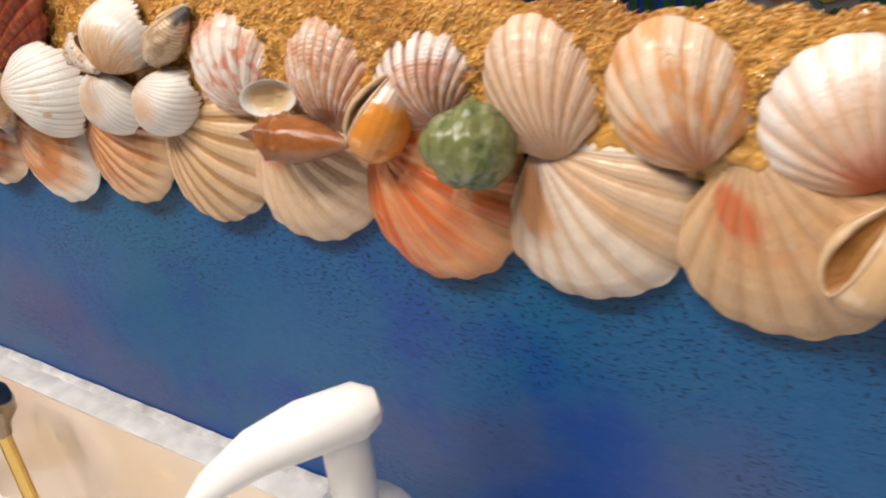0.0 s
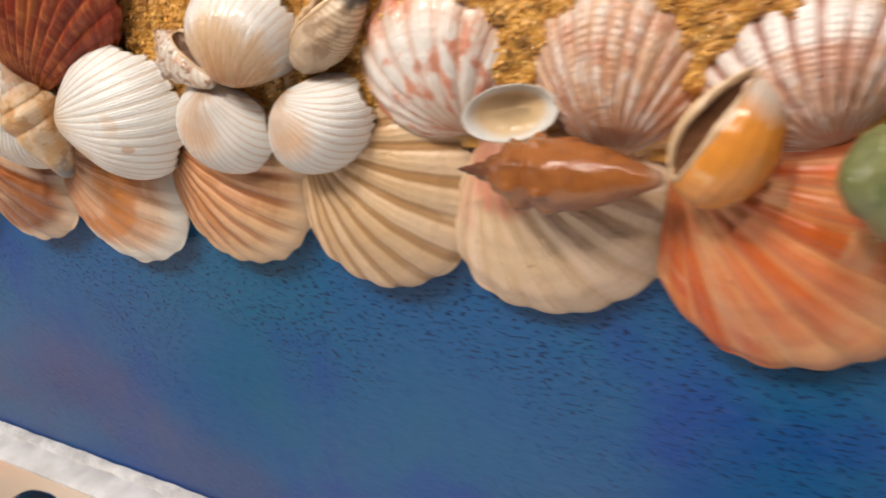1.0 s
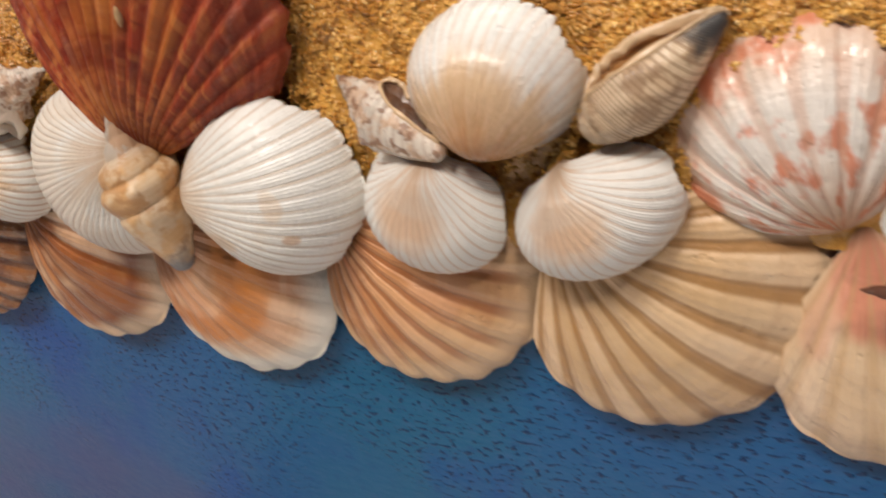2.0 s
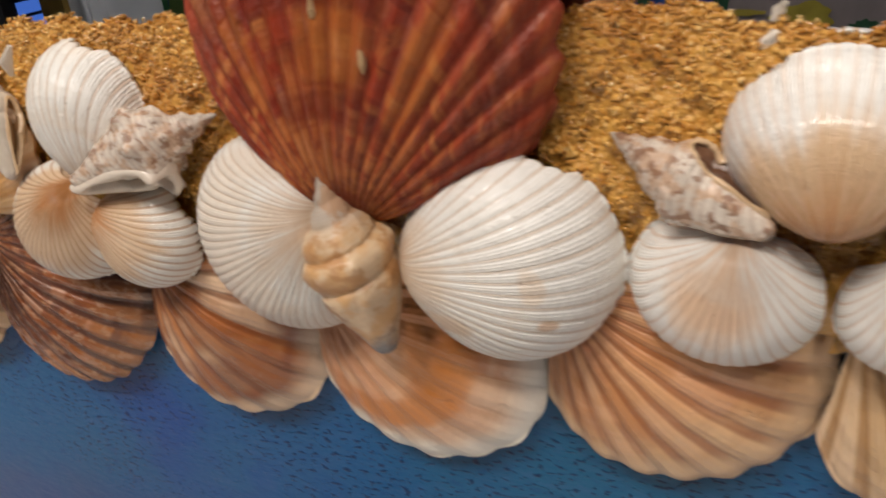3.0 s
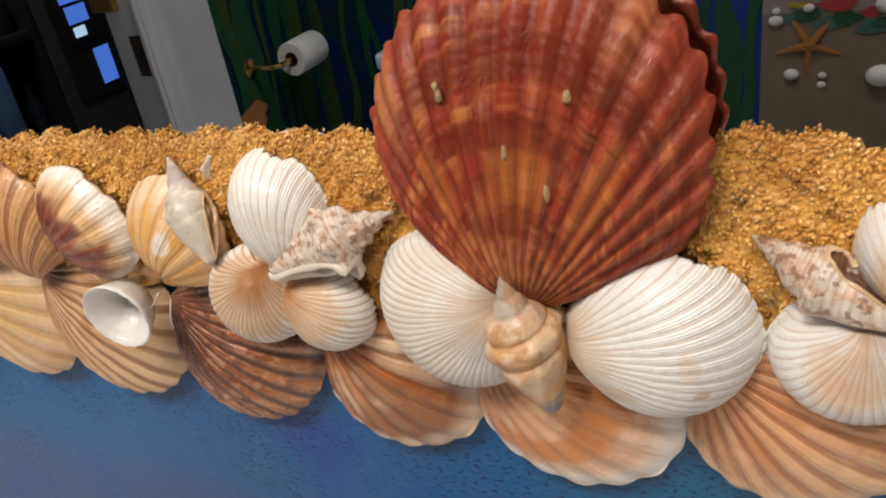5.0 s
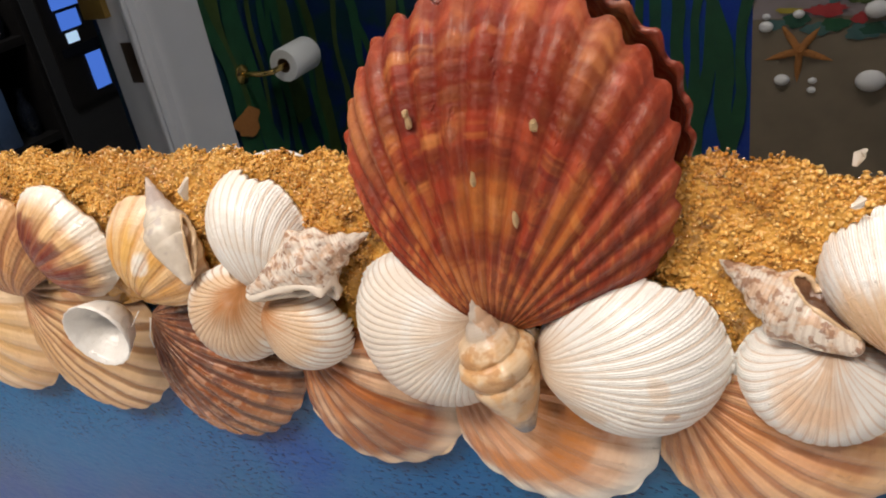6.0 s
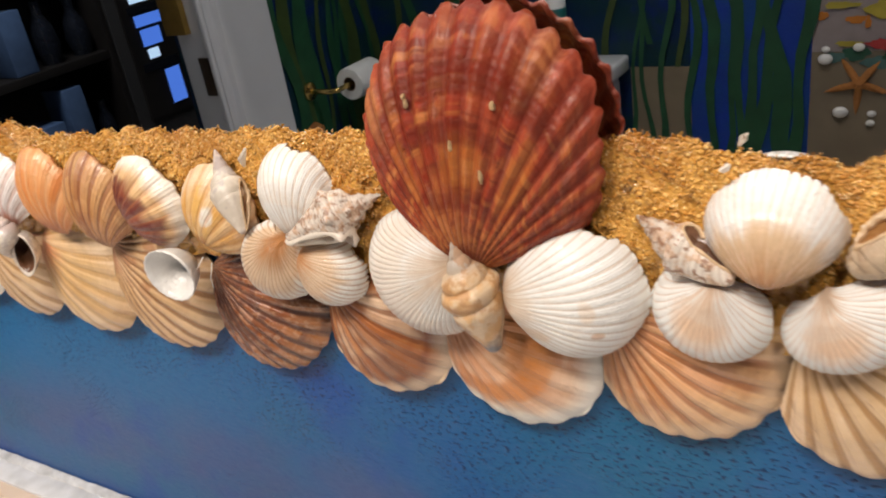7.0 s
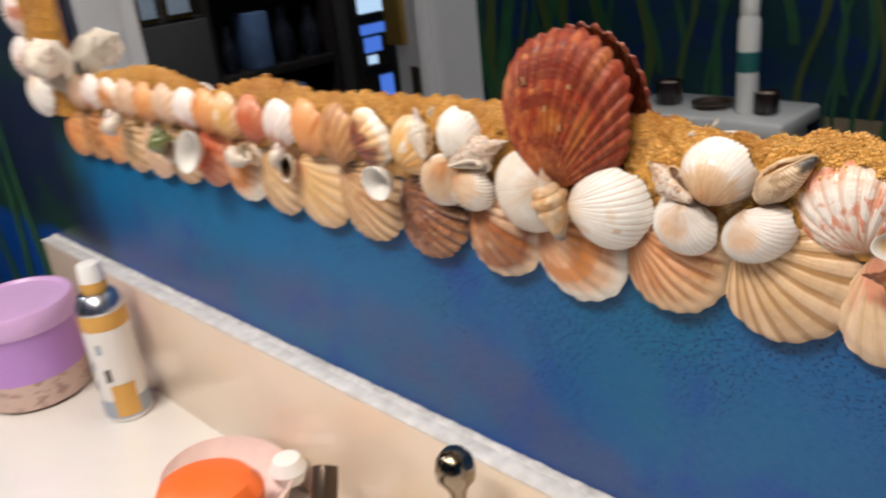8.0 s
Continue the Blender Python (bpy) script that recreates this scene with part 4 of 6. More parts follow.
# paper holder on the west wall
RY, RZ = -1.305, 0.757
holder = empty("paper_holder", (X0, RY, RZ), "brass wall holder for the toilet paper roll", "paper holder")
at(part("wall_plate", lathe([(0, 0), (0.022, 0), (0.020, 0.008), (0.008, 0.012), (0, 0.012)], 24, pose(X0, RY + 0.10, RZ, 0, 90, 0)), M_BRASS), holder)
at(part("arm", tube([(X0 + 0.01, RY + 0.10, RZ), (X0 + 0.06, RY + 0.10, RZ), (X0 + 0.075, RY + 0.09, RZ), (X0 + 0.075, RY - 0.06, RZ)], 0.006, 12), M_BRASS), holder)
roll = empty("paper_roll", (X0 + 0.075, RY, RZ), "white toilet paper roll hanging on the holder", "toilet paper")
part("paper", lathe([(0.016, -0.047), (0.034, -0.047), (0.036, -0.044), (0.036, 0.044), (0.034, 0.047), (0.016, 0.047), (0.016, -0.047)], 40, pose(0, 0, 0, 90)), M_PAPER, roll)
part("core", lathe([(0.0145, -0.046), (0.0159, -0.046), (0.0159, 0.046), (0.0145, 0.046), (0.0145, -0.046)], 30, pose(0, 0, 0, 90)), M_CARD, roll, "brown card core")

# ---- mirror ----
MX0, MX1, MZ0, MZ1 = -0.53, 1.10, 1.0885, 1.95
mirror = empty("mirror", (0.3, -0.003, 1.5), "large frameless wall mirror edged with glued sand and shells", "mirror")
at(part("glass", box(MX0, MX1, -0.0030, -0.0005, MZ0, MZ1, 0.0008, 1), M_MIRROR, smooth=False), mirror)

# ---- vanity ----
CZ = 0.84
vanity = empty("vanity_cabinet", (0.2, -0.27, 0), "painted vanity cabinet under the white countertop", "cabinet")
at(part("body", box(-0.62, 1.28, -0.52, -0.01, 0.0, CZ - 0.03, 0.003), M_CABINET), vanity)
tagged(part("countertop", box(-0.64, 1.295, -0.55, -0.0015, CZ - 0.03, CZ, 0.006, 3), M_COUNTER), "white cultured marble vanity countertop", "countertop")
tagged(part("backsplash", box(-0.64, 1.295, -0.0145, -0.0015, CZ - 0.001, 0.9452, 0.0022, 3), M_SPLASH), "cream marble backsplash with worn white top edge", "backsplash")
at(part("top_edge", box(-0.6405, 1.2955, -0.0150, -0.0040, 0.9440, 0.9458, 0.0007, 2), M_EDGE, label="worn white top edge"), bpy.data.objects["backsplash"])


# the uneven bead of caulk between backsplash and wall
bx = np.linspace(-0.64, 1.29, 700)[None, :]
bt = np.linspace(0, 1, 7)[:, None]
rough_ = 0.0005 * (np.sin(bx * 210) * np.sin(bx * 77 + 1) + 0.6 * np.sin(bx * 530 + 2) + 0.5 * np.sin(bx * 37))
pts = np.stack([bx + 0 * bt, -0.0005 - (0.0045 + rough_ * 1.6) * bt, 0.9448 + (0.0022 + rough_ * 0.6) * np.sqrt(np.clip(1 - bt ** 2, 0, 1)) + 0 * bx], -1)
tagged(new("caulk_bead", grid_mesh("caulk_bead", pts, np.stack([bx + 0 * bt, bt + 0 * bx], -1), M_CAULK)), "uneven greyish white caulk along the backsplash", "caulk", kind="structure")

# ---- sand band glued along the mirror's lower edge and up its side ----
TOPX = [-0.54, -0.455, -0.372, -0.331, -0.272, -0.213, -0.167, -0.10, -0.043, 0.03, 0.05, 0.065, 0.089, 0.13, 0.18, 0.20, 0.214, 0.233, 0.25, 0.33, 0.7]
TOPZ = [1.112, 1.113, 1.124, 1.126, 1.114, 1.127, 1.121, 1.1245, 1.1255, 1.127, 1.1235, 1.1225, 1.127, 1.124, 1.1232, 1.1236, 1.1205, 1.1232, 1.1225, 1.1235, 1.1235]
BOTX = [-0.54, -0.10, -0.085, 0.078, 0.09, 0.7]
BOTZ = [1.084, 1.084, 1.080, 1.080, 1.0880, 1.0880]


def sand_top(x):
    z = np.interp(x, TOPX, TOPZ)
    return z + 0.0008 * np.sin(x * 170 + 1.3) * np.sin(x * 61) + 0.0008 * np.sin(x * 530)


def sand_relief(x, s):
    """Height of the sand over the glass at x and s (0 at the lower edge, 1 at the upper)."""
    body = 0.0030 * np.clip((1 - s) * 3.2, 0, 1) ** 0.6 * np.clip(s * 6, 0.2, 1)
    lumps = 0.0011 * np.sin(x * 310 + 5 * s) * np.sin(s * 17 + x * 90) + 0.0009 * np.sin(x * 730 + 9 * s) * np.sin(s * 31 - x * 210) + 0.0006 * np.sin(x * 1370) * np.sin(s * 60 + x * 500)
    return body + lumps * np.clip((1 - s) * 4, 0, 1)


def grains(name, pos, size, rs):
    """Many small eight-sided grains joined into one mesh."""
    n = len(pos)
    base = np.array([(1, 0, 0), (-1, 0, 0), (0, 1, 0), (0, -1, 0), (0, 0, 1), (0, 0, -1)], float)
    faces = np.array([(0, 2, 4), (2, 1, 4), (1, 3, 4), (3, 0, 4), (2, 0, 5), (1, 2, 5), (3, 1, 5), (0, 3, 5)])
    sc = size * rs.uniform(0.6, 1.35, (n, 1, 3)) * 0.5
    q = rs.normal(size=(n, 4))
    q /= np.linalg.norm(q, axis=1)[:, None]
    w, x, y, z = q.T
    rot = np.stack([1 - 2 * (y * y + z * z), 2 * (x * y - z * w), 2 * (x * z + y * w), 2 * (x * y + z * w), 1 - 2 * (x * x + z * z), 2 * (y * z - x * w), 2 * (x * z - y * w), 2 * (y * z + x * w), 1 - 2 * (x * x + y * y)], -1).reshape(n, 3, 3)
    pts = np.einsum("nij,nkj->nki", rot, base[None] * sc) + pos[:, None, :]
    fc = (faces[None] + 6 * np.arange(n)[:, None, None]).reshape(-1, 3)
    me = bpy.data.meshes.new(name)
    me.vertices.add(n * 6)
    me.vertices.foreach_set("co", pts.reshape(-1))
    me.loops.add(len(fc) * 3)
    me.loops.foreach_set("vertex_index", fc.reshape(-1))
    me.polygons.add(len(fc))
    me.polygons.foreach_set("loop_start", np.arange(len(fc)) * 3)
    me.update(calc_edges=True)
    me.materials.append(M_GRAIN)
    return new(name, me)


band = empty("sand_band", (0, -0.005, 1.09), "band of coarse golden sand glued along the mirror's edge", "sand", kind="stuff")
xs = np.linspace(-0.54, 0.70, 900)[None, :]
ss = np.linspace(0, 1, 24)[:, None]
zt = sand_top(xs)
zb = np.interp(xs, BOTX, BOTZ)
pz = zb + (zt - zb) * ss
pts = np.stack([xs + 0 * ss, -0.0032 - sand_relief(xs, ss) - 0.00015, pz], -1)
glue = new("glue_bed", grid_mesh("glue_bed", pts, np.stack([xs + 0 * ss, ss + 0 * xs], -1), M_SANDGLUE))
at(glue, band)
rs = np.random.RandomState(4)
n = 150000
gx = rs.uniform(-0.54, 0.45, n)
gs = rs.uniform(0.06, 1.0, n) ** 0.45
gb = np.interp(gx, BOTX, BOTZ)
gz = gb + (sand_top(gx) - gb) * gs + rs.normal(0, 0.0003, n)
gy = -0.0032 - sand_relief(gx, gs) - rs.uniform(-0.0003, 0.00035, n)
at(grains("sand_grains", np.stack([gx, gy, gz], -1), 0.00072 * rs.uniform(0.7, 1.7, (n, 1, 1)), rs), band)
n = 700
gx = rs.uniform(-0.54, 0.45, n)
gz = sand_top(gx) + np.abs(rs.normal(0, 0.0004, n))
at(grains("loose_grains", np.stack([gx, np.full(n, -0.0040), gz], -1), 0.00085, rs), band)
side = empty("sand_column", (-0.515, -0.005, 1.3), "strip of golden sand glued up the mirror's side edge", "sand", kind="stuff")
zs = np.linspace(1.08, 1.95, 300)[None, :]
cs = np.linspace(-1, 1, 16)[:, None]
px = -0.515 + cs * (0.026 + 0.004 * np.sin(zs * 60))
pts = np.stack([px, -0.0032 - 0.008 * np.sqrt(np.clip(1 - cs ** 2, 0, 1)) * (1 + 0.15 * np.sin(zs * 210)), zs + 0 * cs], -1)
at(new("glue_bed", grid_mesh("glue_bed", pts, np.stack([zs + 0 * cs, cs + 0 * zs], -1), M_SANDGLUE)), side)
n = 9000
gz, gc = rs.uniform(1.08, 1.5, n), rs.uniform(-1, 1, n)
at(grains("sand_grains", np.stack([-0.515 + gc * 0.028, -0.0052 - 0.008 * np.sqrt(1 - gc ** 2), gz], -1), 0.0013, rs), side)

# ---- shell materials ----
K_BIG = shell_mat("red_brown_scallop", (0.52, 0.28, 0.13), (0.42, 0.105, 0.068), (0.45, 0.125, 0.090), rib=(0.24, 0.055, 0.045), rib_amt=0.45, blotch=(0.60, 0.31, 0.15), blotch_amt=0.5, blotch_scale=(1.5, 12.0), blotch2=(0.23, 0.058, 0.050), blotch2_amt=0.6, blotch2_scale=(0.7, 13.0), rough=0.50, beads=0.13, rim=0.80, bands=0.6, dusty=0.0, chalk=0.05, lo=0.12, hi=0.40, stria=0.05, ringy=0.7, rays=(0.52, 0.25, 0.15), ray_amt=0.2, tone=0.14, coat=0.06,
                  patches=((0.5, 0.46, 2.0, 0.14, (0.56, 0.29, 0.10), 0.55), (4.5, 0.50, 1.0, 0.2, (0.55, 0.28, 0.10), 0.5), (-4.5, 0.52, 0.8, 0.2, (0.55, 0.28, 0.10), 0.45), (-5.5, 0.86, 0.7, 0.2, (0.62, 0.36, 0.20), 0.7), (3.0, 0.90, 0.7, 0.16, (0.62, 0.36, 0.20), 0.6), (0.0, 0.78, 7.0, 0.06, (0.21, 0.050, 0.040), 0.7), (0.0, 0.60, 3.5, 0.05, (0.22, 0.052, 0.040), 0.6), (0.5, 0.35, 5.0, 0.05, (0.25, 0.060, 0.05), 0.5), (0.0, 0.02, 12.0, 0.14, (0.26, 0.075, 0.045), 0.7)), segs=(((0.68, 0.36, 0.17), 0.75, 9.0, 0.56, 0.22, 0.86), ((0.24, 0.05, 0.045), 0.75, 11.0, 0.55, 0.3, 0.92), ((0.66, 0.34, 0.16), 0.6, 2.0, 0.5, -0.2, 0.42)))
K_BIG.node_tree.nodes["Principled BSDF"].inputs["Specular IOR Level"].default_value = 0.22
K_BROWN = shell_mat("brown_striped_scallop", (0.62, 0.33, 0.18), (0.50, 0.24, 0.095), (0.90, 0.82, 0.68), rib=(0.26, 0.10, 0.03), rib_amt=0.6, blotch=(0.27, 0.115, 0.04), blotch_amt=0.85, blotch_scale=(0.5, 1.6), blotch2=(0.64, 0.42, 0.23), blotch2_amt=0.5, blotch2_scale=(0.6, 1.4), rays=(0.80, 0.62, 0.44), ray_amt=0.3, tone=0.25, coat=0.4, rim=0.84, chalk=0.06, edge=(0.88, 0.82, 0.70), patches=((-2.0, 0.35, 0.6, 0.28, (0.86, 0.78, 0.66), 0.85), (2.0, 0.75, 2.2, 0.18, (0.32, 0.13, 0.040), 0.7)), segs=(((0.28, 0.10, 0.03), 0.85, 1.6, 0.48, 0.20, 0.84), ((0.86, 0.74, 0.60), 0.7, 1.0, 0.56, -0.2, 0.66)))
K_PEACH = shell_mat("peach_scallop", (0.66, 0.39, 0.26), (0.77, 0.54, 0.40), (0.89, 0.84, 0.74), rib=(0.62, 0.38, 0.21), rib_amt=0.40, rim=0.66, chalk=0.04, edge=(0.89, 0.86, 0.78), rays=(0.82, 0.64, 0.50), ray_amt=0.35, patches=((1.0, 0.66, 4.5, 0.09, (0.66, 0.34, 0.11), 0.8), (-1.5, 0.56, 2.6, 0.14, (0.68, 0.36, 0.13), 0.7)), segs=(((0.64, 0.3, 0.09), 0.6, 4.0, 0.54, 0.3, 0.74), ((0.86, 0.72, 0.58), 0.6, 3.0, 0.55, 0.1, 0.6)))
K_TAN = shell_mat("tan_scallop", (0.78, 0.46, 0.34), (0.79, 0.52, 0.32), (0.85, 0.70, 0.50), rib=(0.44, 0.20, 0.08), rib_amt=0.7, groove=(0.55, 0.9), hi=0.45, blotch=(0.60, 0.38, 0.22), blotch_amt=0.5, blotch_scale=(0.3, 2.6), chalk=0.05, rays=(0.82, 0.67, 0.50), ray_amt=0.4, rim=0.60, edge=(0.84, 0.74, 0.58), segs=(((0.84, 0.62, 0.47), 0.6, 3.0, 0.52, 0.1, 0.8),))
K_CREAM = shell_mat("cream_scallop", (0.72, 0.57, 0.40), (0.81, 0.71, 0.53), (0.86, 0.78, 0.63), rib=(0.50, 0.34, 0.16), rib_amt=0.8, groove=(0.55, 0.9), chalk=0.10, blotch=(0.72, 0.57, 0.37), blotch_amt=0.4, blotch_scale=(0.3, 2.4), rays=(0.87, 0.81, 0.68), ray_amt=0.4)
K_PINKCREAM = shell_mat("pink_tipped_cream_scallop", (0.80, 0.60, 0.50), (0.83, 0.75, 0.60), (0.86, 0.79, 0.66), rib=(0.70, 0.57, 0.39), rib_amt=0.5, lo=0.12, hi=0.45, chalk=0.10, rays=(0.88, 0.83, 0.74), ray_amt=0.4, patches=((2.5, 0.22, 3.4, 0.20, (0.82, 0.46, 0.38), 0.85), (4.8, 0.42, 1.0, 0.3, (0.84, 0.58, 0.50), 0.5)))
K_FLUSH = shell_mat("orange_flushed_cream_scallop", (0.80, 0.66, 0.54), (0.84, 0.76, 0.64), (0.85, 0.78, 0.66), rib=(0.70, 0.55, 0.38), rib_amt=0.55, lo=0.1, hi=0.5, chalk=0.12, rays=(0.88, 0.85, 0.79), ray_amt=0.45, patches=((3.6, 0.36, 1.8, 0.26, (0.82, 0.48, 0.22), 0.85), (-1.0, 0.62, 0.35, 0.3, (0.80, 0.58, 0.34), 0.6)))
K_ORANGE = shell_mat("bright_orange_scallop", (0.72, 0.32, 0.17), (0.77, 0.27, 0.065), (0.79, 0.38, 0.14), rib=(0.84, 0.58, 0.34), rib_amt=0.35, blotch=(0.70, 0.20, 0.035), blotch_amt=0.85, blotch_scale=(0.4, 1.6), rays=(0.88, 0.68, 0.46), ray_amt=0.6, chalk=0.05, tone=0.2, patches=((1.0, 0.55, 2.0, 0.3, (0.68, 0.19, 0.03), 0.6), (4.5, 0.3, 1.5, 0.3, (0.70, 0.28, 0.12), 0.6)), segs=(((0.88, 0.7, 0.48), 0.6, 3.0, 0.56, 0.2, 0.95), ((0.7, 0.18, 0.025), 0.7, 3.0, 0.5, 0.25, 0.95)))
K_SPOT = shell_mat("cream_scallop_red_spot", (0.74, 0.62, 0.48), (0.74, 0.61, 0.44), (0.77, 0.66, 0.49), rib=(0.58, 0.42, 0.26), rib_amt=0.5, chalk=0.12, rays=(0.80, 0.71, 0.56), ray_amt=0.4, patches=((3.0, 0.36, 2.2, 0.13, (0.70, 0.26, 0.14), 0.9), (2.6, 0.52, 2.4, 0.08, (0.74, 0.46, 0.28), 0.5)))
K_DARK = shell_mat("dark_maroon_scallop", (0.32, 0.17, 0.10), (0.38, 0.185, 0.10), (0.52, 0.31, 0.18), rib=(0.10, 0.036, 0.022), rib_amt=1.0, blotch=(0.15, 0.06, 0.035), blotch_amt=0.85, blotch_scale=(0.8, 1.6), blotch2=(0.66, 0.52, 0.42), blotch2_amt=0.55, blotch2_scale=(4.0, 22.0), chalk=0.04, rough=0.30, dusty=0.0, segs=(((0.62, 0.44, 0.36), 0.6, 8.0, 0.56, 0.05, 0.8), ((0.12, 0.045, 0.03), 0.7, 5.0, 0.52, 0.1, 0.9)))
K_OLIVE = shell_mat("olive_tan_scallop", (0.66, 0.42, 0.32), (0.74, 0.61, 0.43), (0.82, 0.72, 0.55), rib=(0.36, 0.22, 0.11), rib_amt=0.85, groove=(0.55, 0.9), hi=0.35, blotch=(0.62, 0.46, 0.28), blotch_amt=0.5, blotch_scale=(0.6, 2.0), chalk=0.12, rays=(0.82, 0.73, 0.57), ray_amt=0.35, segs=(((0.52, 0.3, 0.18), 0.6, 4.0, 0.54, 0.05, 0.7),))
K_YELLOW = shell_mat("yellow_cream_scallop", (0.80, 0.44, 0.32), (0.84, 0.71, 0.47), (0.87, 0.80, 0.64), rib=(0.66, 0.49, 0.26), rib_amt=0.6, lo=0.1, hi=0.42, blotch=(0.84, 0.62, 0.34), blotch_amt=0.4, blotch_scale=(0.5, 1.4), chalk=0.08, rays=(0.88, 0.82, 0.68), ray_amt=0.4)
K_WHITE = shell_mat("white_cockle", (0.86, 0.80, 0.70), (0.88, 0.86, 0.81), (0.89, 0.88, 0.84), rib=(0.66, 0.57, 0.46), rib_amt=0.55, groove=(0.80, 1.0), blotch=(0.85, 0.78, 0.64), blotch_amt=0.35, blotch_scale=(0.05, 2.0), rough=0.40, bands=0.0, dusty=0.05, ringy=0.35, tone=0.05)
K_WHITEMARK = shell_mat("white_cockle_brown_mark", (0.86, 0.80, 0.70), (0.88, 0.86, 0.81), (0.89, 0.88, 0.84), rib=(0.66, 0.57, 0.46), rib_amt=0.55, groove=(0.80, 1.0), blotch=(0.85, 0.78, 0.64), blotch_amt=0.35, blotch_scale=(0.05, 2.0), rough=0.40, bands=0.0, dusty=0.05, ringy=0.35, tone=0.05, patches=((1.9, 0.79, 0.5, 0.04, (0.70, 0.48, 0.26), 0.6), (-1.0, 0.70, 1.5, 0.05, (0.86, 0.76, 0.60), 0.4), (7.0, 0.45, 3.0, 0.12, (0.84, 0.74, 0.58), 0.6)))
K_WHITEORANGE = shell_mat("white_cockle_orange_flush", (0.88, 0.78, 0.66), (0.89, 0.86, 0.81), (0.89, 0.88, 0.84), rib=(0.74, 0.62, 0.50), rib_amt=0.5, groove=(0.75, 1.0), rough=0.38, bands=0.0, dusty=0.03, ringy=0.35, hi=0.3, tone=0.05, patches=((1.0, 0.40, 7.0, 0.30, (0.90, 0.74, 0.56), 0.6), (1.0, 0.46, 4.0, 0.12, (0.88, 0.66, 0.44), 0.4)))
K_TANCOCKLE = shell_mat("tan_ribbed_cockle", (0.74, 0.44, 0.22), (0.87, 0.80, 0.67), (0.89, 0.86, 0.80), rib=(0.62, 0.44, 0.27), rib_amt=0.7, groove=(0.7, 1.0), bands=0.0, dusty=0.04, ringy=0.4, lo=0.05, hi=0.5, tone=0.05)
K_SMOOTH = shell_mat("smooth_white_clam", (0.74, 0.44, 0.20), (0.88, 0.78, 0.62), (0.90, 0.88, 0.84), rough=0.28, chalk=0.05, lo=0.05, hi=0.62, bands=0.06, dusty=0.03, ringy=0.5, rib=(0.80, 0.62, 0.44), rib_amt=0.25, rim=0.60, tone=0.03, coat=0.45)
K_PINKA = shell_mat("pink_blotched_scallop", (0.84, 0.74, 0.62), (0.88, 0.82, 0.76), (0.88, 0.80, 0.74), rib=(0.76, 0.58, 0.50), rib_amt=0.5, blotch=(0.80, 0.34, 0.20), blotch_amt=0.85, blotch_scale=(0.9, 5.0), bands=0.05, dusty=0.03, chalk=0.6, coat=0.4)
K_PINKB = shell_mat("dusty_pink_scallop", (0.78, 0.58, 0.44), (0.80, 0.64, 0.53), (0.82, 0.70, 0.60), rib=(0.56, 0.35, 0.24), rib_amt=0.6, blotch=(0.86, 0.81, 0.76), blotch_amt=0.6, blotch_scale=(1.2, 6.0), blotch2=(0.72, 0.44, 0.31), blotch2_amt=0.5, blotch2_scale=(0.6, 3.0), chalk=0.4, segs=(((0.66, 0.36, 0.26), 0.55, 5.0, 0.54, 0.2, 0.9),))
K_MAUVE = shell_mat("mauve_ribbed_scallop", (0.68, 0.46, 0.36), (0.77, 0.60, 0.52), (0.84, 0.74, 0.68), rib=(0.42, 0.21, 0.16), rib_amt=0.9, blotch=(0.86, 0.80, 0.76), blotch_amt=0.5, blotch_scale=(1.2, 6.0), blotch2=(0.60, 0.36, 0.30), blotch2_amt=0.55, blotch2_scale=(0.5, 2.4), chalk=0.3, patches=((0.0, 0.88, 5.0, 0.14, (0.86, 0.82, 0.79), 0.7),))
K_PALE = shell_mat("pale_pink_cream_scallop", (0.84, 0.66, 0.52), (0.86, 0.77, 0.67), (0.88, 0.82, 0.74), rib=(0.64, 0.46, 0.32), rib_amt=0.75, chalk=0.25, blotch=(0.82, 0.64, 0.50), blotch_amt=0.45, blotch_scale=(0.6, 1.4))
K_APRICOT = shell_mat("apricot_striped_scallop", (0.70, 0.44, 0.32), (0.88, 0.80, 0.70), (0.88, 0.82, 0.72), rib=(0.80, 0.52, 0.28), rib_amt=0.6, blotch=(0.82, 0.46, 0.18), blotch_amt=0.85, blotch_scale=(0.8, 2.4), lo=0.1, hi=0.35, chalk=0.2, patches=((1.0, 0.24, 4.0, 0.16, (0.66, 0.38, 0.30), 0.6),))
K_BLUSH = shell_mat("white_scallop_coral_flush", (0.76, 0.30, 0.20), (0.86, 0.75, 0.66), (0.88, 0.85, 0.80), rib=(0.80, 0.60, 0.46), rib_amt=0.5, lo=0.12, hi=0.55, bands=0.05, dusty=0.05, chalk=0.3)
K_PURPLE = shell_mat("cream_scallop_purple_flush", (0.40, 0.15, 0.11), (0.84, 0.70, 0.47), (0.88, 0.82, 0.70), rib=(0.60, 0.34, 0.20), rib_amt=0.4, lo=0.58, hi=0.84, rim=0.86, chalk=0.10, dusty=0.0, edge=(0.88, 0.84, 0.76), tone=0.2, coat=0.4, segs=(((0.24, 0.07, 0.075), 0.85, 1.5, 0.45, 0.05, 0.72),), patches=((5.6, 0.6, 1.4, 0.5, (0.32, 0.11, 0.11), 0.8),))
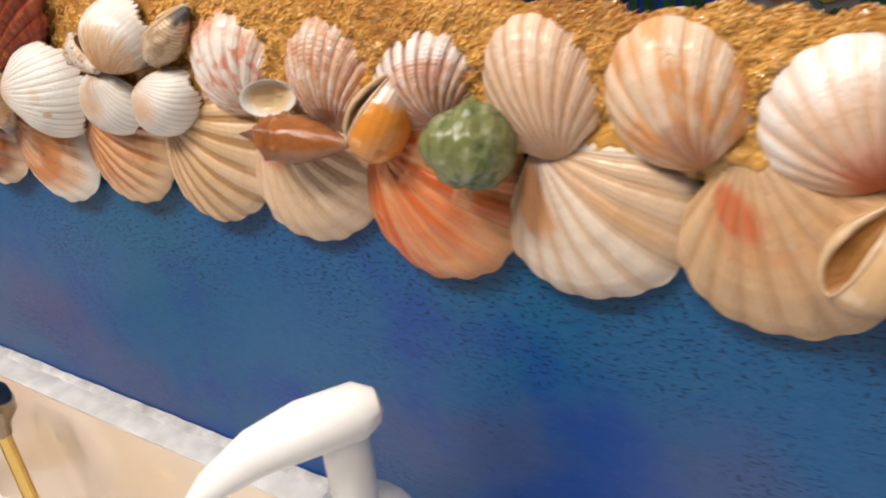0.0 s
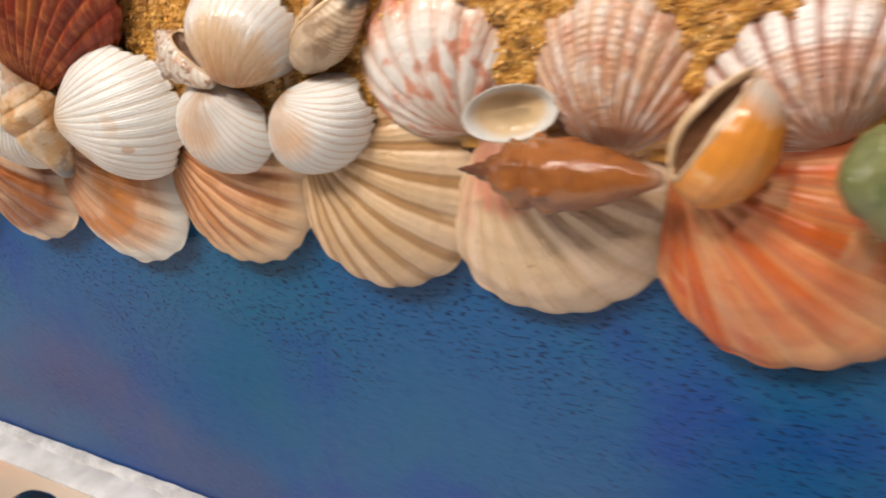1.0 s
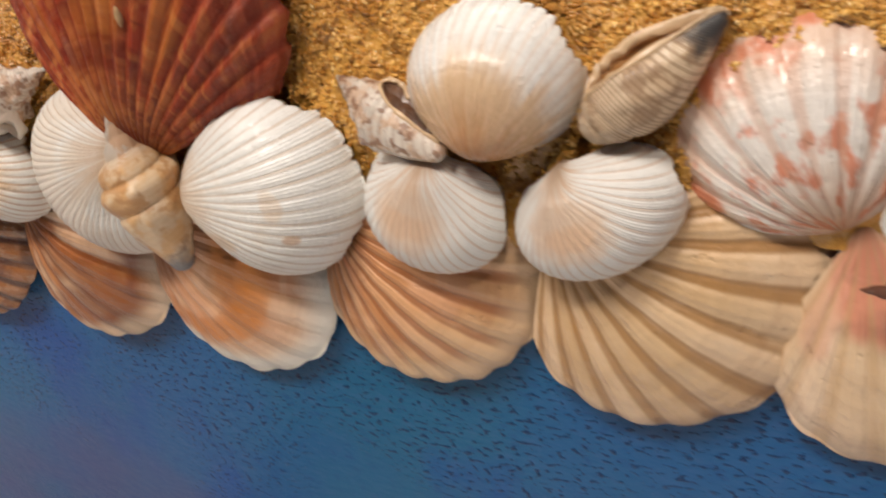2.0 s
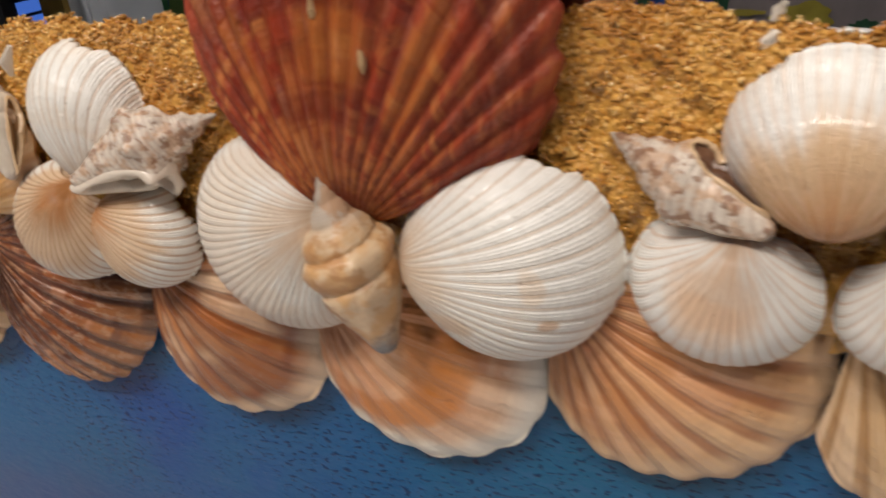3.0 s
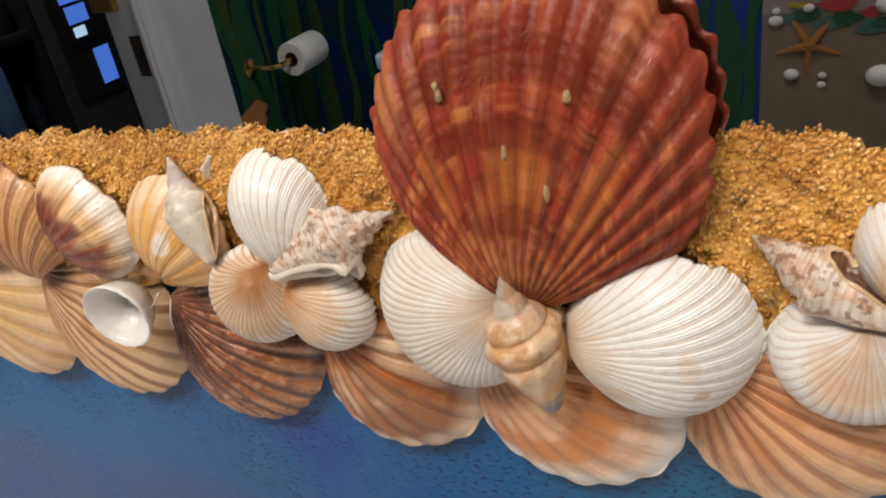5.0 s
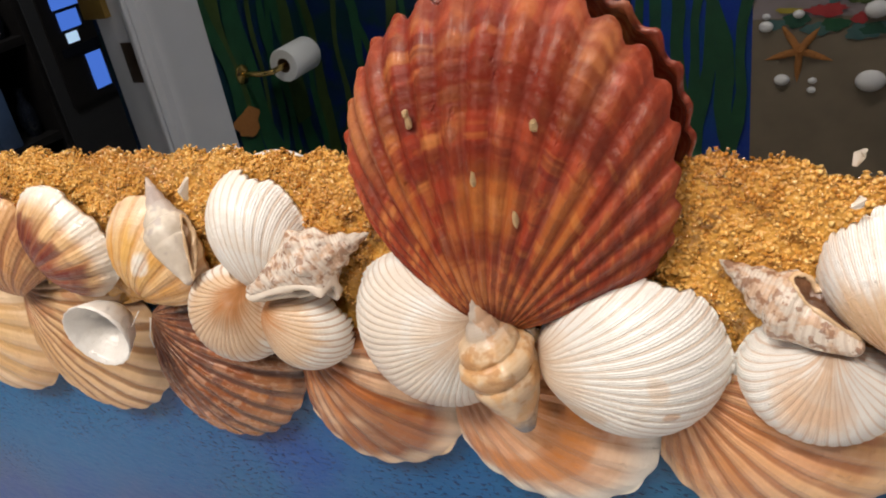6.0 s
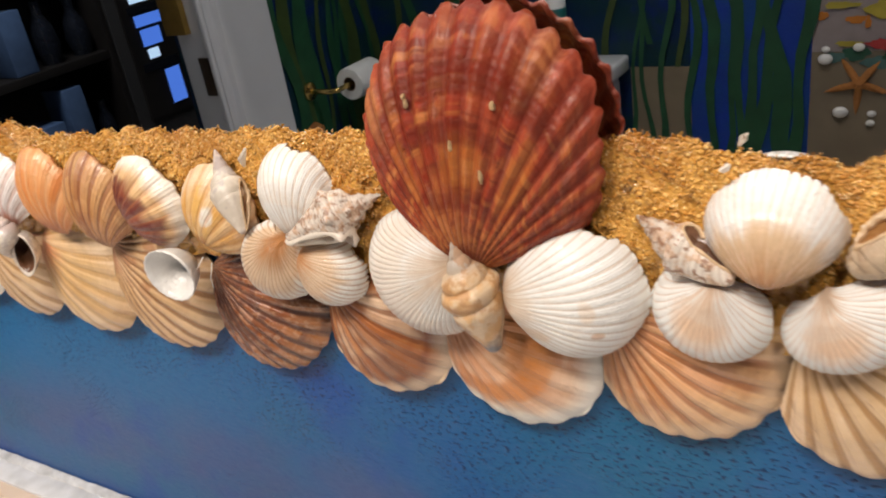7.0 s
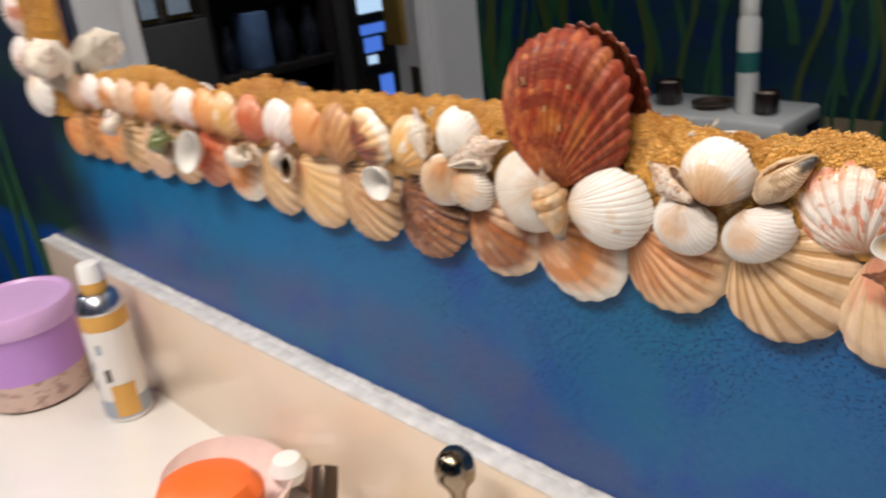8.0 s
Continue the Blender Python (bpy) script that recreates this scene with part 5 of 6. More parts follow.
# the near-white patch on the amber shell is glare painted into its colour
K_AMBER = shell_mat("amber_yellow_scallop", (0.72, 0.32, 0.16), (0.91, 0.70, 0.33), (0.90, 0.86, 0.74), rib=(0.70, 0.42, 0.16), rib_amt=0.45, lo=0.08, hi=0.32, rim=0.66, rays=(0.88, 0.78, 0.56), ray_amt=0.5, blotch=(0.80, 0.44, 0.10), blotch_amt=0.35, blotch_scale=(0.5, 1.5), patches=((0.3, 0.58, 0.7, 0.12, (0.90, 0.86, 0.78), 0.9),))
K_CARAMEL = shell_mat("caramel_scallop", (0.52, 0.30, 0.20), (0.64, 0.41, 0.21), (0.74, 0.57, 0.37), rib=(0.38, 0.20, 0.13), rib_amt=0.75, blotch=(0.50, 0.28, 0.18), blotch_amt=0.6, blotch_scale=(0.6, 1.2), chalk=0.04, rays=(0.76, 0.55, 0.33), ray_amt=0.45, segs=(((0.8, 0.58, 0.36), 0.6, 3.0, 0.53, 0.2, 0.9), ((0.46, 0.22, 0.1), 0.6, 4.0, 0.55, 0.1, 0.8)))
K_CORAL = shell_mat("coral_orange_scallop", (0.70, 0.34, 0.22), (0.85, 0.50, 0.26), (0.87, 0.60, 0.36), rib=(0.88, 0.72, 0.52), rib_amt=0.4, blotch=(0.80, 0.38, 0.14), blotch_amt=0.65, blotch_scale=(0.7, 1.2), chalk=0.08, lo=0.1, hi=0.4)
K_RED = shell_mat("coral_red_scallop", (0.66, 0.22, 0.14), (0.70, 0.28, 0.18), (0.76, 0.44, 0.32), rib=(0.56, 0.17, 0.10), rib_amt=0.5)
K_LILAC = shell_mat("lilac_white_scallop", (0.68, 0.34, 0.26), (0.84, 0.76, 0.73), (0.87, 0.83, 0.80), rib=(0.70, 0.54, 0.52), rib_amt=0.5, bands=0.06, dusty=0.06, lo=0.2, hi=0.5)

N_HORN = snail_mat("banded_tan_horn", (0.82, 0.64, 0.44), (0.50, 0.23, 0.075), 0.6, spiral=0.10, tip=(0.20, 0.19, 0.19), tip_from=0.80, apex=(0.58, 0.50, 0.42), apex_to=0.30, warm=(0.68, 0.38, 0.15), warm_amt=0.8, spot_scale=260.0)
N_SPECK = snail_mat("speckled_white_whelk", (0.84, 0.76, 0.67), (0.28, 0.13, 0.07), 0.75, spiral=0.22, spot_scale=560.0, warm=(0.60, 0.36, 0.21), warm_amt=0.7, rough=0.24, spot_at=(0.54, 0.61))
N_WHITE = snail_mat("creamy_white_whelk", (0.76, 0.68, 0.58), (0.36, 0.29, 0.30), 0.45, spot_scale=190.0, apex=(0.72, 0.60, 0.52), apex_to=0.32, warm=(0.84, 0.78, 0.68), warm_amt=0.7, rough=0.25)
N_GREY = snail_mat("grey_banded_whelk", (0.80, 0.64, 0.46), (0.27, 0.145, 0.07), 0.55, spiral=0.55, tip=(0.050, 0.046, 0.045), tip_from=0.74, spot_scale=300.0, warm=(0.60, 0.41, 0.25), warm_amt=0.6)
N_BROWN = snail_mat("glossy_brown_horn", (0.46, 0.19, 0.062), (0.15, 0.05, 0.018), 0.6, rough=0.12, spiral=0.12, spot_scale=170.0, apex=(0.15, 0.058, 0.032), apex_to=0.24, warm=(0.27, 0.095, 0.032), warm_amt=0.8, tip=(0.38, 0.27, 0.20), tip_from=0.90, spot_at=(0.50, 0.72))
N_ORANGE = snail_mat("orange_glossy_snail", (0.80, 0.36, 0.08), (0.86, 0.56, 0.26), 0.4, rough=0.2, tip=(0.55, 0.44, 0.36), tip_from=0.66)
N_GREEN = snail_mat("green_turban", (0.20, 0.22, 0.085), (0.46, 0.47, 0.30), 0.5, rough=0.24, spot_scale=210.0, warm=(0.075, 0.12, 0.035), warm_amt=0.75, spot_at=(0.48, 0.74))
N_BUFF = snail_mat("buff_snail", (0.78, 0.55, 0.32), (0.84, 0.70, 0.52), 0.5, rough=0.28)
N_PEARL = snail_mat("pearly_inner_lip", (0.84, 0.76, 0.66), (0.70, 0.56, 0.46), 0.3, rough=0.2)
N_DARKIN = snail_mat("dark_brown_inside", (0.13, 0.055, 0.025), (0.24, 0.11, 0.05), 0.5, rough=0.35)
N_LIP = snail_mat("cream_lip", (0.74, 0.55, 0.36), (0.60, 0.40, 0.23), 0.35, rough=0.22, spot_scale=160.0)
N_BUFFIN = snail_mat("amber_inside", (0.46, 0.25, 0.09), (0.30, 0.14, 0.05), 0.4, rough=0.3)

# ---- lower row of scallops hanging under the mirror ----
LOW = dict(dome=0.0072, ribs=12, rib_h=0.024, spread=128, edge=0.014, out=0.0033, power=0.8)
fan("scallop_shell", "brown and cream striped scallop shell in the lower row", K_BROWN, -0.0440, 1.0707, -27, 0.0421, 0.0486, seed=1, lean=-4, **{**LOW, "crest": 0.75, "out": 0.0031})
fan("scallop_shell", "peach scallop shell with a cream margin in the lower row", K_PEACH, -0.0041, 1.0704, -26, 0.0462, 0.0485, seed=2, lean=-4, **{**LOW, "out": 0.0029})
fan("scallop_shell", "tan scallop shell with brown grooves in the lower row", K_TAN, 0.0383, 1.0754, -28, 0.0423, 0.0476, seed=3, lean=-4, **{**LOW, "ribs": 14, "crest": 0.75, "out": 0.0030})
fan("scallop_shell", "cream scallop shell with tan grooves in the lower row", K_CREAM, 0.0799, 1.0771, -31, 0.0430, 0.0520, seed=4, lean=-4, **{**LOW, "out": 0.0030})
fan("scallop_shell", "cream scallop shell with a pink tip in the lower row", K_PINKCREAM, 0.1187, 1.0758, -50, 0.0433, 0.0520, seed=5, lean=-4, **{**LOW, "out": 0.0023})
fan("scallop_shell", "bright orange scallop shell with pale ribs in the lower row", K_ORANGE, 0.1605, 1.0756, -32, 0.0485, 0.0512, seed=6, lean=-4, **{**LOW, "out": 0.0032})
fan("scallop_shell", "cream scallop shell with an orange flush in the lower row", K_FLUSH, 0.2027, 1.0769, -44, 0.0432, 0.0510, seed=7, lean=-4, **{**LOW, "out": 0.0031})
fan("scallop_shell", "cream scallop shell with a red spot in the lower row", K_SPOT, 0.2461, 1.0786, -56, 0.0460, 0.0530, seed=8, lean=-4, **{**LOW, "out": 0.0031})
fan("scallop_shell", "yellowish cream scallop shell in the lower row", K_YELLOW, 0.2885, 1.0706, -45, 0.0450, 0.0485, seed=9, lean=-4, **LOW)
fan("scallop_shell", "peach scallop shell with a cream margin in the lower row", K_PEACH, 0.3305, 1.0716, -45, 0.0450, 0.0485, seed=10, lean=-4, **LOW)
fan("scallop_shell", "dark maroon rough scallop shell in the lower row", K_DARK, -0.0890, 1.0697, -30, 0.0447, 0.0485, seed=11, lean=-4, **{**LOW, "crest": 0.9, "rib_h": 0.026, "ribs": 16, "out": 0.0034})
fan("scallop_shell", "olive-tan scallop shell with brown grooves in the lower row", K_OLIVE, -0.1331, 1.0707, -33, 0.0497, 0.0489, seed=12, lean=-4, **{**LOW, "crest": 0.9, "rib_h": 0.026, "ribs": 14, "out": 0.0035})
fan("scallop_shell", "yellow-cream scallop shell with a pink tip in the lower row", K_YELLOW, -0.1741, 1.0691, -33, 0.0472, 0.0477, seed=13, lean=-4, **{**LOW, "out": 0.0035})
LOWF = [(-0.2110, K_CREAM, "cream"), (-0.2490, K_PEACH, "peach"), (-0.2860, K_RED, "coral red"), (-0.3230, K_CREAM, "cream"), (-0.3590, K_PALE, "pale pink"), (-0.3940, K_CREAM, "cream"), (-0.4280, K_CORAL, "orange"), (-0.4620, K_CARAMEL, "caramel brown"), (-0.4950, K_CORAL, "orange")]
for i, (x, mt, word) in enumerate(LOWF):
    fan("scallop_shell", word + " scallop shell hanging in the lower row", mt, x, 1.0695 + 0.0015 * math.sin(i * 2.3) + (0.007 if word == "coral red" else 0), -38 + 6 * math.sin(i * 1.7), 0.043, 0.046 if i % 2 else 0.048, seed=20 + i, lean=-4, **LOW)

# ---- the big red-brown scallop ----
fan("large_scallop_shell", "large glossy red-brown scallop shell standing above the row", K_BIG, -0.0056, 1.1264, 86, 0.0603, 0.0592, out=0.0079, dome=0.0125, ribs=21, rib_h=0.028, spread=128, power=0.62, edge=0.034, tilt=-2.5, rings=0.0016, seed=31, crest=0.85, per=8, beak=0.003)

# crumbs of sand and glue stuck on the big scallop
M_CRUMB = plain("pale_sand_crumb", (0.60, 0.40, 0.20), 0.5, vary=0.35, scale=700, bump=0.0006)
big = bpy.data.objects["large_scallop_shell"]
for i, (cx_, cz_, w_, h_, d_) in enumerate(((-0.0165, 1.1398, 0.0006, 0.0007, 0.0185), (-0.0163, 1.1383, 0.0006, 0.0011, 0.0185), (0.0045, 1.1382, 0.0007, 0.0010, 0.0190), (-0.0055, 1.1300, 0.0005, 0.0015, 0.0207), (0.0005, 1.1235, 0.0005, 0.0016, 0.0205), (-0.0055, 1.1110, 0.0010, 0.0005, 0.0175))):
    bm = bmesh.new()
    bmesh.ops.create_icosphere(bm, subdivisions=2, radius=1.0)
    for v in bm.verts:
        v.co *= 1 + 0.35 * noise.noise(v.co * 1.7 + Vector((i * 3.1, 0, 0)))
    bm.transform(Matrix.Translation((cx_, -d_, cz_)) @ Matrix.Diagonal((w_, 0.0006, h_, 1)))
    at_big = part("sand_crumb", bm, M_CRUMB, big, "crumb of pale sand and glue")
    at_big.matrix_parent_inverse = big.matrix_world.inverted()

# ---- cockles round it ----
CK = dict(power=0.55, edge=0.010, rings=0.0012, spread=150, per=7, crest=0.42, nr=56)
fan("cockle_shell", "white ribbed cockle shell beside the large scallop", K_WHITEMARK, 0.0145, 1.0920, -5, 0.0329, 0.0338, out=0.0080, dome=0.0138, ribs=31, rib_h=0.010, beak=0.0030, seed=41, **CK)
fan("cockle_shell", "white ribbed cockle shell tucked behind a horn shell", K_WHITE, -0.0241, 1.0919, -149, 0.0313, 0.0352, out=0.0087, dome=0.0130, ribs=45, rib_h=0.008, beak=0.0030, seed=42, **CK)
fan("cockle_shell", "white cockle shell with an orange flush", K_WHITEORANGE, 0.0445, 1.0903, -98, 0.0224, 0.0258, out=0.0071, dome=0.0108, ribs=29, rib_h=0.011, beak=0.0025, skew=0.06, seed=43, **CK)
fan("cockle_shell", "white cockle shell with an orange flush", K_WHITEORANGE, 0.0705, 1.0921, -60, 0.0191, 0.0271, out=0.0077, dome=0.0108, ribs=29, rib_h=0.011, beak=0.0025, seed=44, **CK)
fan("clam_shell", "smooth glossy white clam shell above two cockles", K_SMOOTH, 0.0558, 1.1114, 91, 0.0221, 0.0263, out=0.0070, dome=0.0125, ribs=35, rib_h=0.004, beak=0.0030, seed=45, **CK)
fan("cockle_shell", "small tan ribbed cockle shell", K_TANCOCKLE, -0.0729, 1.0898, -126, 0.0238, 0.0240, out=0.0095, dome=0.0098, ribs=33, rib_h=0.013, beak=0.0025, seed=46, **CK)
fan("cockle_shell", "small white and tan cockle shell", K_TANCOCKLE, -0.0542, 1.0889, -48, 0.0205, 0.0216, out=0.0094, dome=0.0090, ribs=31, rib_h=0.012, beak=0.0020, seed=47, **CK)
fan("cockle_shell", "white ribbed cockle shell standing on its hinge", K_WHITE, -0.0614, 1.1108, 108, 0.0258, 0.0214, out=0.0074, dome=0.0115, ribs=25, rib_h=0.010, beak=0.0020, seed=48, **CK)

# ---- upper row ----
UP = dict(dome=0.0080, edge=0.016, out=0.0095, power=0.75, rib_h=0.026)
fan("scallop_shell", "white scallop shell with coral-pink blotches", K_PINKA, 0.0960, 1.1043, 116, 0.0300, 0.0328, scales=0.006, ribs=11, spread=135, seed=51, **{**UP, "out": 0.0042})
fan("scallop_shell", "dusty pink rough scallop shell", K_PINKB, 0.1302, 1.1036, 93, 0.0301, 0.0282, scales=0.012, nr=90, ribs=17, spread=130, seed=52, **{**UP, "out": 0.0044})
fan("scallop_shell", "mauve scallop shell with strong ribs", K_MAUVE, 0.1593, 1.1038, 117, 0.0238, 0.0317, scales=0.008, nr=90, ribs=15, spread=130, seed=53, **{**UP, "out": 0.0046})
fan("scallop_shell", "pale pink-cream scallop shell", K_PALE, 0.1899, 1.1044, 109, 0.0334, 0.0274, ribs=13, spread=132, seed=54, **{**UP, "out": 0.0056})
fan("scallop_shell", "apricot striped scallop shell with a brown tip", K_APRICOT, 0.2195, 1.1054, 115, 0.0321, 0.0290, ribs=11, spread=132, seed=55, **{**UP, "out": 0.0058})
fan("scallop_shell", "white scallop shell with a coral flush", K_BLUSH, 0.2510, 1.1039, 126, 0.0299, 0.0319, ribs=12, spread=135, seed=56, **{**UP, "out": 0.0058})
fan("scallop_shell", "dusty pink rough scallop shell", K_PINKB, 0.2930, 1.1070, 100, 0.0320, 0.0300, ribs=12, spread=130, seed=57, **UP)
fan("scallop_shell", "pale pink-cream scallop shell", K_PALE, 0.3250, 1.1070, 100, 0.0320, 0.0300, ribs=12, spread=130, seed=58, **UP)
fan("scallop_shell", "amber-yellow ribbed scallop shell", K_AMBER, -0.0915, 1.1032, 55, 0.0290, 0.0271, ribs=11, spread=130, seed=61, **{**UP, "out": 0.0095})
fan("scallop_shell", "cream scallop shell with a dark purple flush", K_PURPLE, -0.1200, 1.1035, 30, 0.0262, 0.0306, scales=0.006, ribs=13, spread=132, seed=62, **{**UP, "out": 0.0095})
fan("scallop_shell", "caramel-brown ribbed scallop shell", K_CARAMEL, -0.1450, 1.1019, 88, 0.0332, 0.0280, ribs=11, spread=125, seed=63, **{**UP, "out": 0.0095})
fan("scallop_shell", "coral-orange ribbed scallop shell", K_CORAL, -0.1691, 1.1036, 100, 0.0314, 0.0264, ribs=11, spread=125, seed=64, **{**UP, "out": 0.0095})
UPF = [(-0.1945, K_LILAC, "white"), (-0.2220, K_RED, "coral-red"), (-0.2490, K_AMBER, "yellow-orange"), (-0.2720, K_CORAL, "pale coral"), (-0.2950, K_LILAC, "lilac-white"), (-0.3220, K_PALE, "pale pink"), (-0.3490, K_CORAL, "coral-orange"), (-0.3770, K_PALE, "pale pink"), (-0.4050, K_PEACH, "peach"), (-0.4330, K_LILAC, "lilac-white"), (-0.4610, K_PALE, "pale pink")]
for i, (x, mt, word) in enumerate(UPF):
    fan("scallop_shell", "small " + word + " scallop shell in the upper row", mt, x, 1.1030 + 0.0012 * math.sin(i * 3.1), 92 + 10 * math.sin(i * 2.1), 0.0285, 0.0275, ribs=12, spread=130, seed=70 + i, **UP)

# ---- coiled shells on top of the fans ----
spindle("horn_shell", "cream and tan horn shell with a grey tip between two cockles", N_HORN, (-0.0098, -0.0195, 1.1076), (-0.0036, -0.0172, 1.0772), 0.0146, env=((0, 0.02), (0.08, 0.17), (0.16, 0.34), (0.24, 0.56), (0.32, 0.84), (0.40, 1.0), (0.48, 0.99), (0.6, 0.86), (0.72, 0.67), (0.85, 0.44), (0.95, 0.28), (1, 0.16)), whorls=5.2, body=0.44, bulge=0.17, knobs=9, knob=0.05, lump=0.014, phase=0.25)
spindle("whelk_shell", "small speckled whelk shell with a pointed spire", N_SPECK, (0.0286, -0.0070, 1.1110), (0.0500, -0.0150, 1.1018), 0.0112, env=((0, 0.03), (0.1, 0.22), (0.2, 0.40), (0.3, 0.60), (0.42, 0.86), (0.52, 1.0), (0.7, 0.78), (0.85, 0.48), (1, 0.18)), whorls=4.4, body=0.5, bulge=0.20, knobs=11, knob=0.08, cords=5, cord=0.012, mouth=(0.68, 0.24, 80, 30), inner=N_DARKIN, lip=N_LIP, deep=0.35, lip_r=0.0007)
spindle("conch_shell", "speckled conch shell with a flared lip", N_SPECK, (-0.0358, -0.0072, 1.1112), (-0.0606, -0.0180, 1.1015), 0.0140, env=((0, 0.02), (0.1, 0.18), (0.2, 0.36), (0.3, 0.58), (0.38, 0.92), (0.44, 1.0), (0.56, 0.86), (0.7, 0.62), (0.85, 0.36), (1, 0.14)), whorls=4.2, body=0.42, bulge=0.14, knobs=8, knob=0.22, mouth=(0.66, 0.30, 62, 40), inner=N_PEARL, lip=N_PEARL, deep=0.4, lip_r=0.0016)
spindle("whelk_shell", "creamy white whelk shell with a tall spire", N_WHITE, (-0.0895, -0.0072, 1.1209), (-0.0778, -0.0158, 1.1000), 0.0108, env=((0, 0.05), (0.1, 0.22), (0.2, 0.38), (0.3, 0.56), (0.4, 0.86), (0.52, 1.0), (0.65, 0.86), (0.8, 0.56), (0.92, 0.3), (1, 0.15)), whorls=5, body=0.42, bulge=0.14, mouth=(0.70, 0.25, 104, 19), inner=N_BUFFIN, lip=N_LIP, deep=0.35, lip_r=0.0008)
spindle("whelk_shell", "grey-brown banded whelk shell with an open mouth", N_GREY, (0.0697, -0.0112, 1.1047), (0.0868, -0.0075, 1.1200), 0.0112, env=((0, 0.25), (0.06, 0.5), (0.15, 0.74), (0.3, 0.95), (0.42, 1.0), (0.55, 0.92), (0.7, 0.70), (0.85, 0.42), (1, 0.12)), whorls=3, body=0.20, bulge=0.14, cords=6, cord=0.010, folds=9, fold=0.02, mouth=(0.58, 0.40, 66, 27), inner=N_BUFFIN, lip=N_LIP, lip_r=0.0011)
spindle("olive_shell", "glossy mottled brown horn shell lying on its side", N_BROWN, (0.1048, -0.0160, 1.0888), (0.1412, -0.0140, 1.0893), 0.0130, env=((0, 0.03), (0.08, 0.15), (0.15, 0.30), (0.21, 0.52), (0.27, 0.82), (0.35, 0.97), (0.45, 1.0), (0.6, 0.92), (0.75, 0.70), (0.9, 0.36), (1, 0.12)), whorls=4.6, body=0.34, bulge=0.22, knobs=9, knob=0.12, lump=0.014)
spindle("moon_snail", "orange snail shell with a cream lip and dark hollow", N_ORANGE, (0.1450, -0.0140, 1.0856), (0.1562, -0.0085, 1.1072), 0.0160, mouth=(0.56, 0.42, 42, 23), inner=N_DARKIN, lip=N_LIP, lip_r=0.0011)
spindle("turban_shell", "knobbly green turban shell", N_GREEN, (0.1660, -0.0195, 1.0945), (0.1872, -0.0125, 1.0932), 0.0202, env=((0, 0.16), (0.1, 0.5), (0.25, 0.78), (0.45, 0.98), (0.6, 1.0), (0.8, 0.86), (0.93, 0.58), (1, 0.25)), whorls=2.4, body=0.7, bulge=0.10, knobs=9, knob=0.07, lump=0.028, cords=3, cord=0.012)
spindle("moon_snail", "buff snail shell with an amber open mouth", N_BUFF, (0.2560, -0.0150, 1.0700), (0.2640, -0.0120, 1.0930), 0.0180, mouth=(0.56, 0.42, 40, 26), inner=N_BUFFIN, lip=N_LIP, lip_r=0.0012)
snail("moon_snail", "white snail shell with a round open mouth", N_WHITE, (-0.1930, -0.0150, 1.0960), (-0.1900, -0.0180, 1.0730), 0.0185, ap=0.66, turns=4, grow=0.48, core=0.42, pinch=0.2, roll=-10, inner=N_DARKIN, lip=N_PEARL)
snail("whelk_shell", "knobbly cream whelk shell", N_WHITE, (-0.2480, -0.0170, 1.0830), (-0.2220, -0.0160, 1.0810), 0.0170, ap=0.60, turns=5, grow=0.62, core=0.36, pinch=0.7, roll=-30, knobs=8, knob=0.28, inner=N_PEARL, lip=N_LIP, shoulder=0.2)
snail("turban_shell", "green and white striped turban shell", N_GREEN, (-0.3220, -0.0200, 1.0930), (-0.3280, -0.0160, 1.0650), 0.0250, ap=0.62, turns=4, grow=0.55, core=0.42, pinch=0.25, roll=-40, cords=7, cord=0.03, inner=N_PEARL, lip=N_PEARL)
snail("moon_snail", "small white snail shell", N_WHITE, (-0.3920, -0.0200, 1.0980), (-0.3900, -0.0160, 1.0780), 0.0200, ap=0.66, turns=4, grow=0.48, core=0.42, pinch=0.25, roll=120)


def cup(name, label, x, z, a, b, turn, deep, yaw=0.0, pitch=0.0, lift=0.014, ripple=0.012):
    """An empty shell cup lying open to the room: ribbed outside, smooth bowl inside."""
    n = 60
    prof_o = [(0.10, 0.0), (0.45, 0.10), (0.75, 0.42), (0.95, 0.85), (1.0, 1.0)]
    prof_i = [(0.97, 1.0), (0.86, 0.82), (0.66, 0.45), (0.36, 0.20), (0.0, 0.14)]
    rows = []
    for k, (r, h) in enumerate(prof_o + prof_i):
        f = np.linspace(0, math.tau, n, endpoint=False)
        w = r * (1 + (ripple * np.cos(f * 20) * r if k < 6 else 0))
        rows.append(np.stack([a * w * np.cos(f), b * w * np.sin(f), np.full(n, deep * (h - 1))], -1))
    pts = np.array(rows)
    uvs = np.stack([np.tile(2.5 * np.cos(np.linspace(0, math.tau, n, endpoint=False)), (len(rows), 1)), np.linspace(0, 1, len(rows))[:, None] + np.zeros((1, n))], -1)
    ob = new(name, grid_mesh(name, pts, uvs, K_CLAMIN if name == "clam_shell" else K_CUP, True))
    ob.matrix_world = Matrix.Translation((x, -lift, z)) @ pose(0, 0, 0, 90 + pitch, 0, yaw) @ pose(0, 0, 0, 0, 0, turn)
    return tagged(ob, label, "seashell", GROUP)


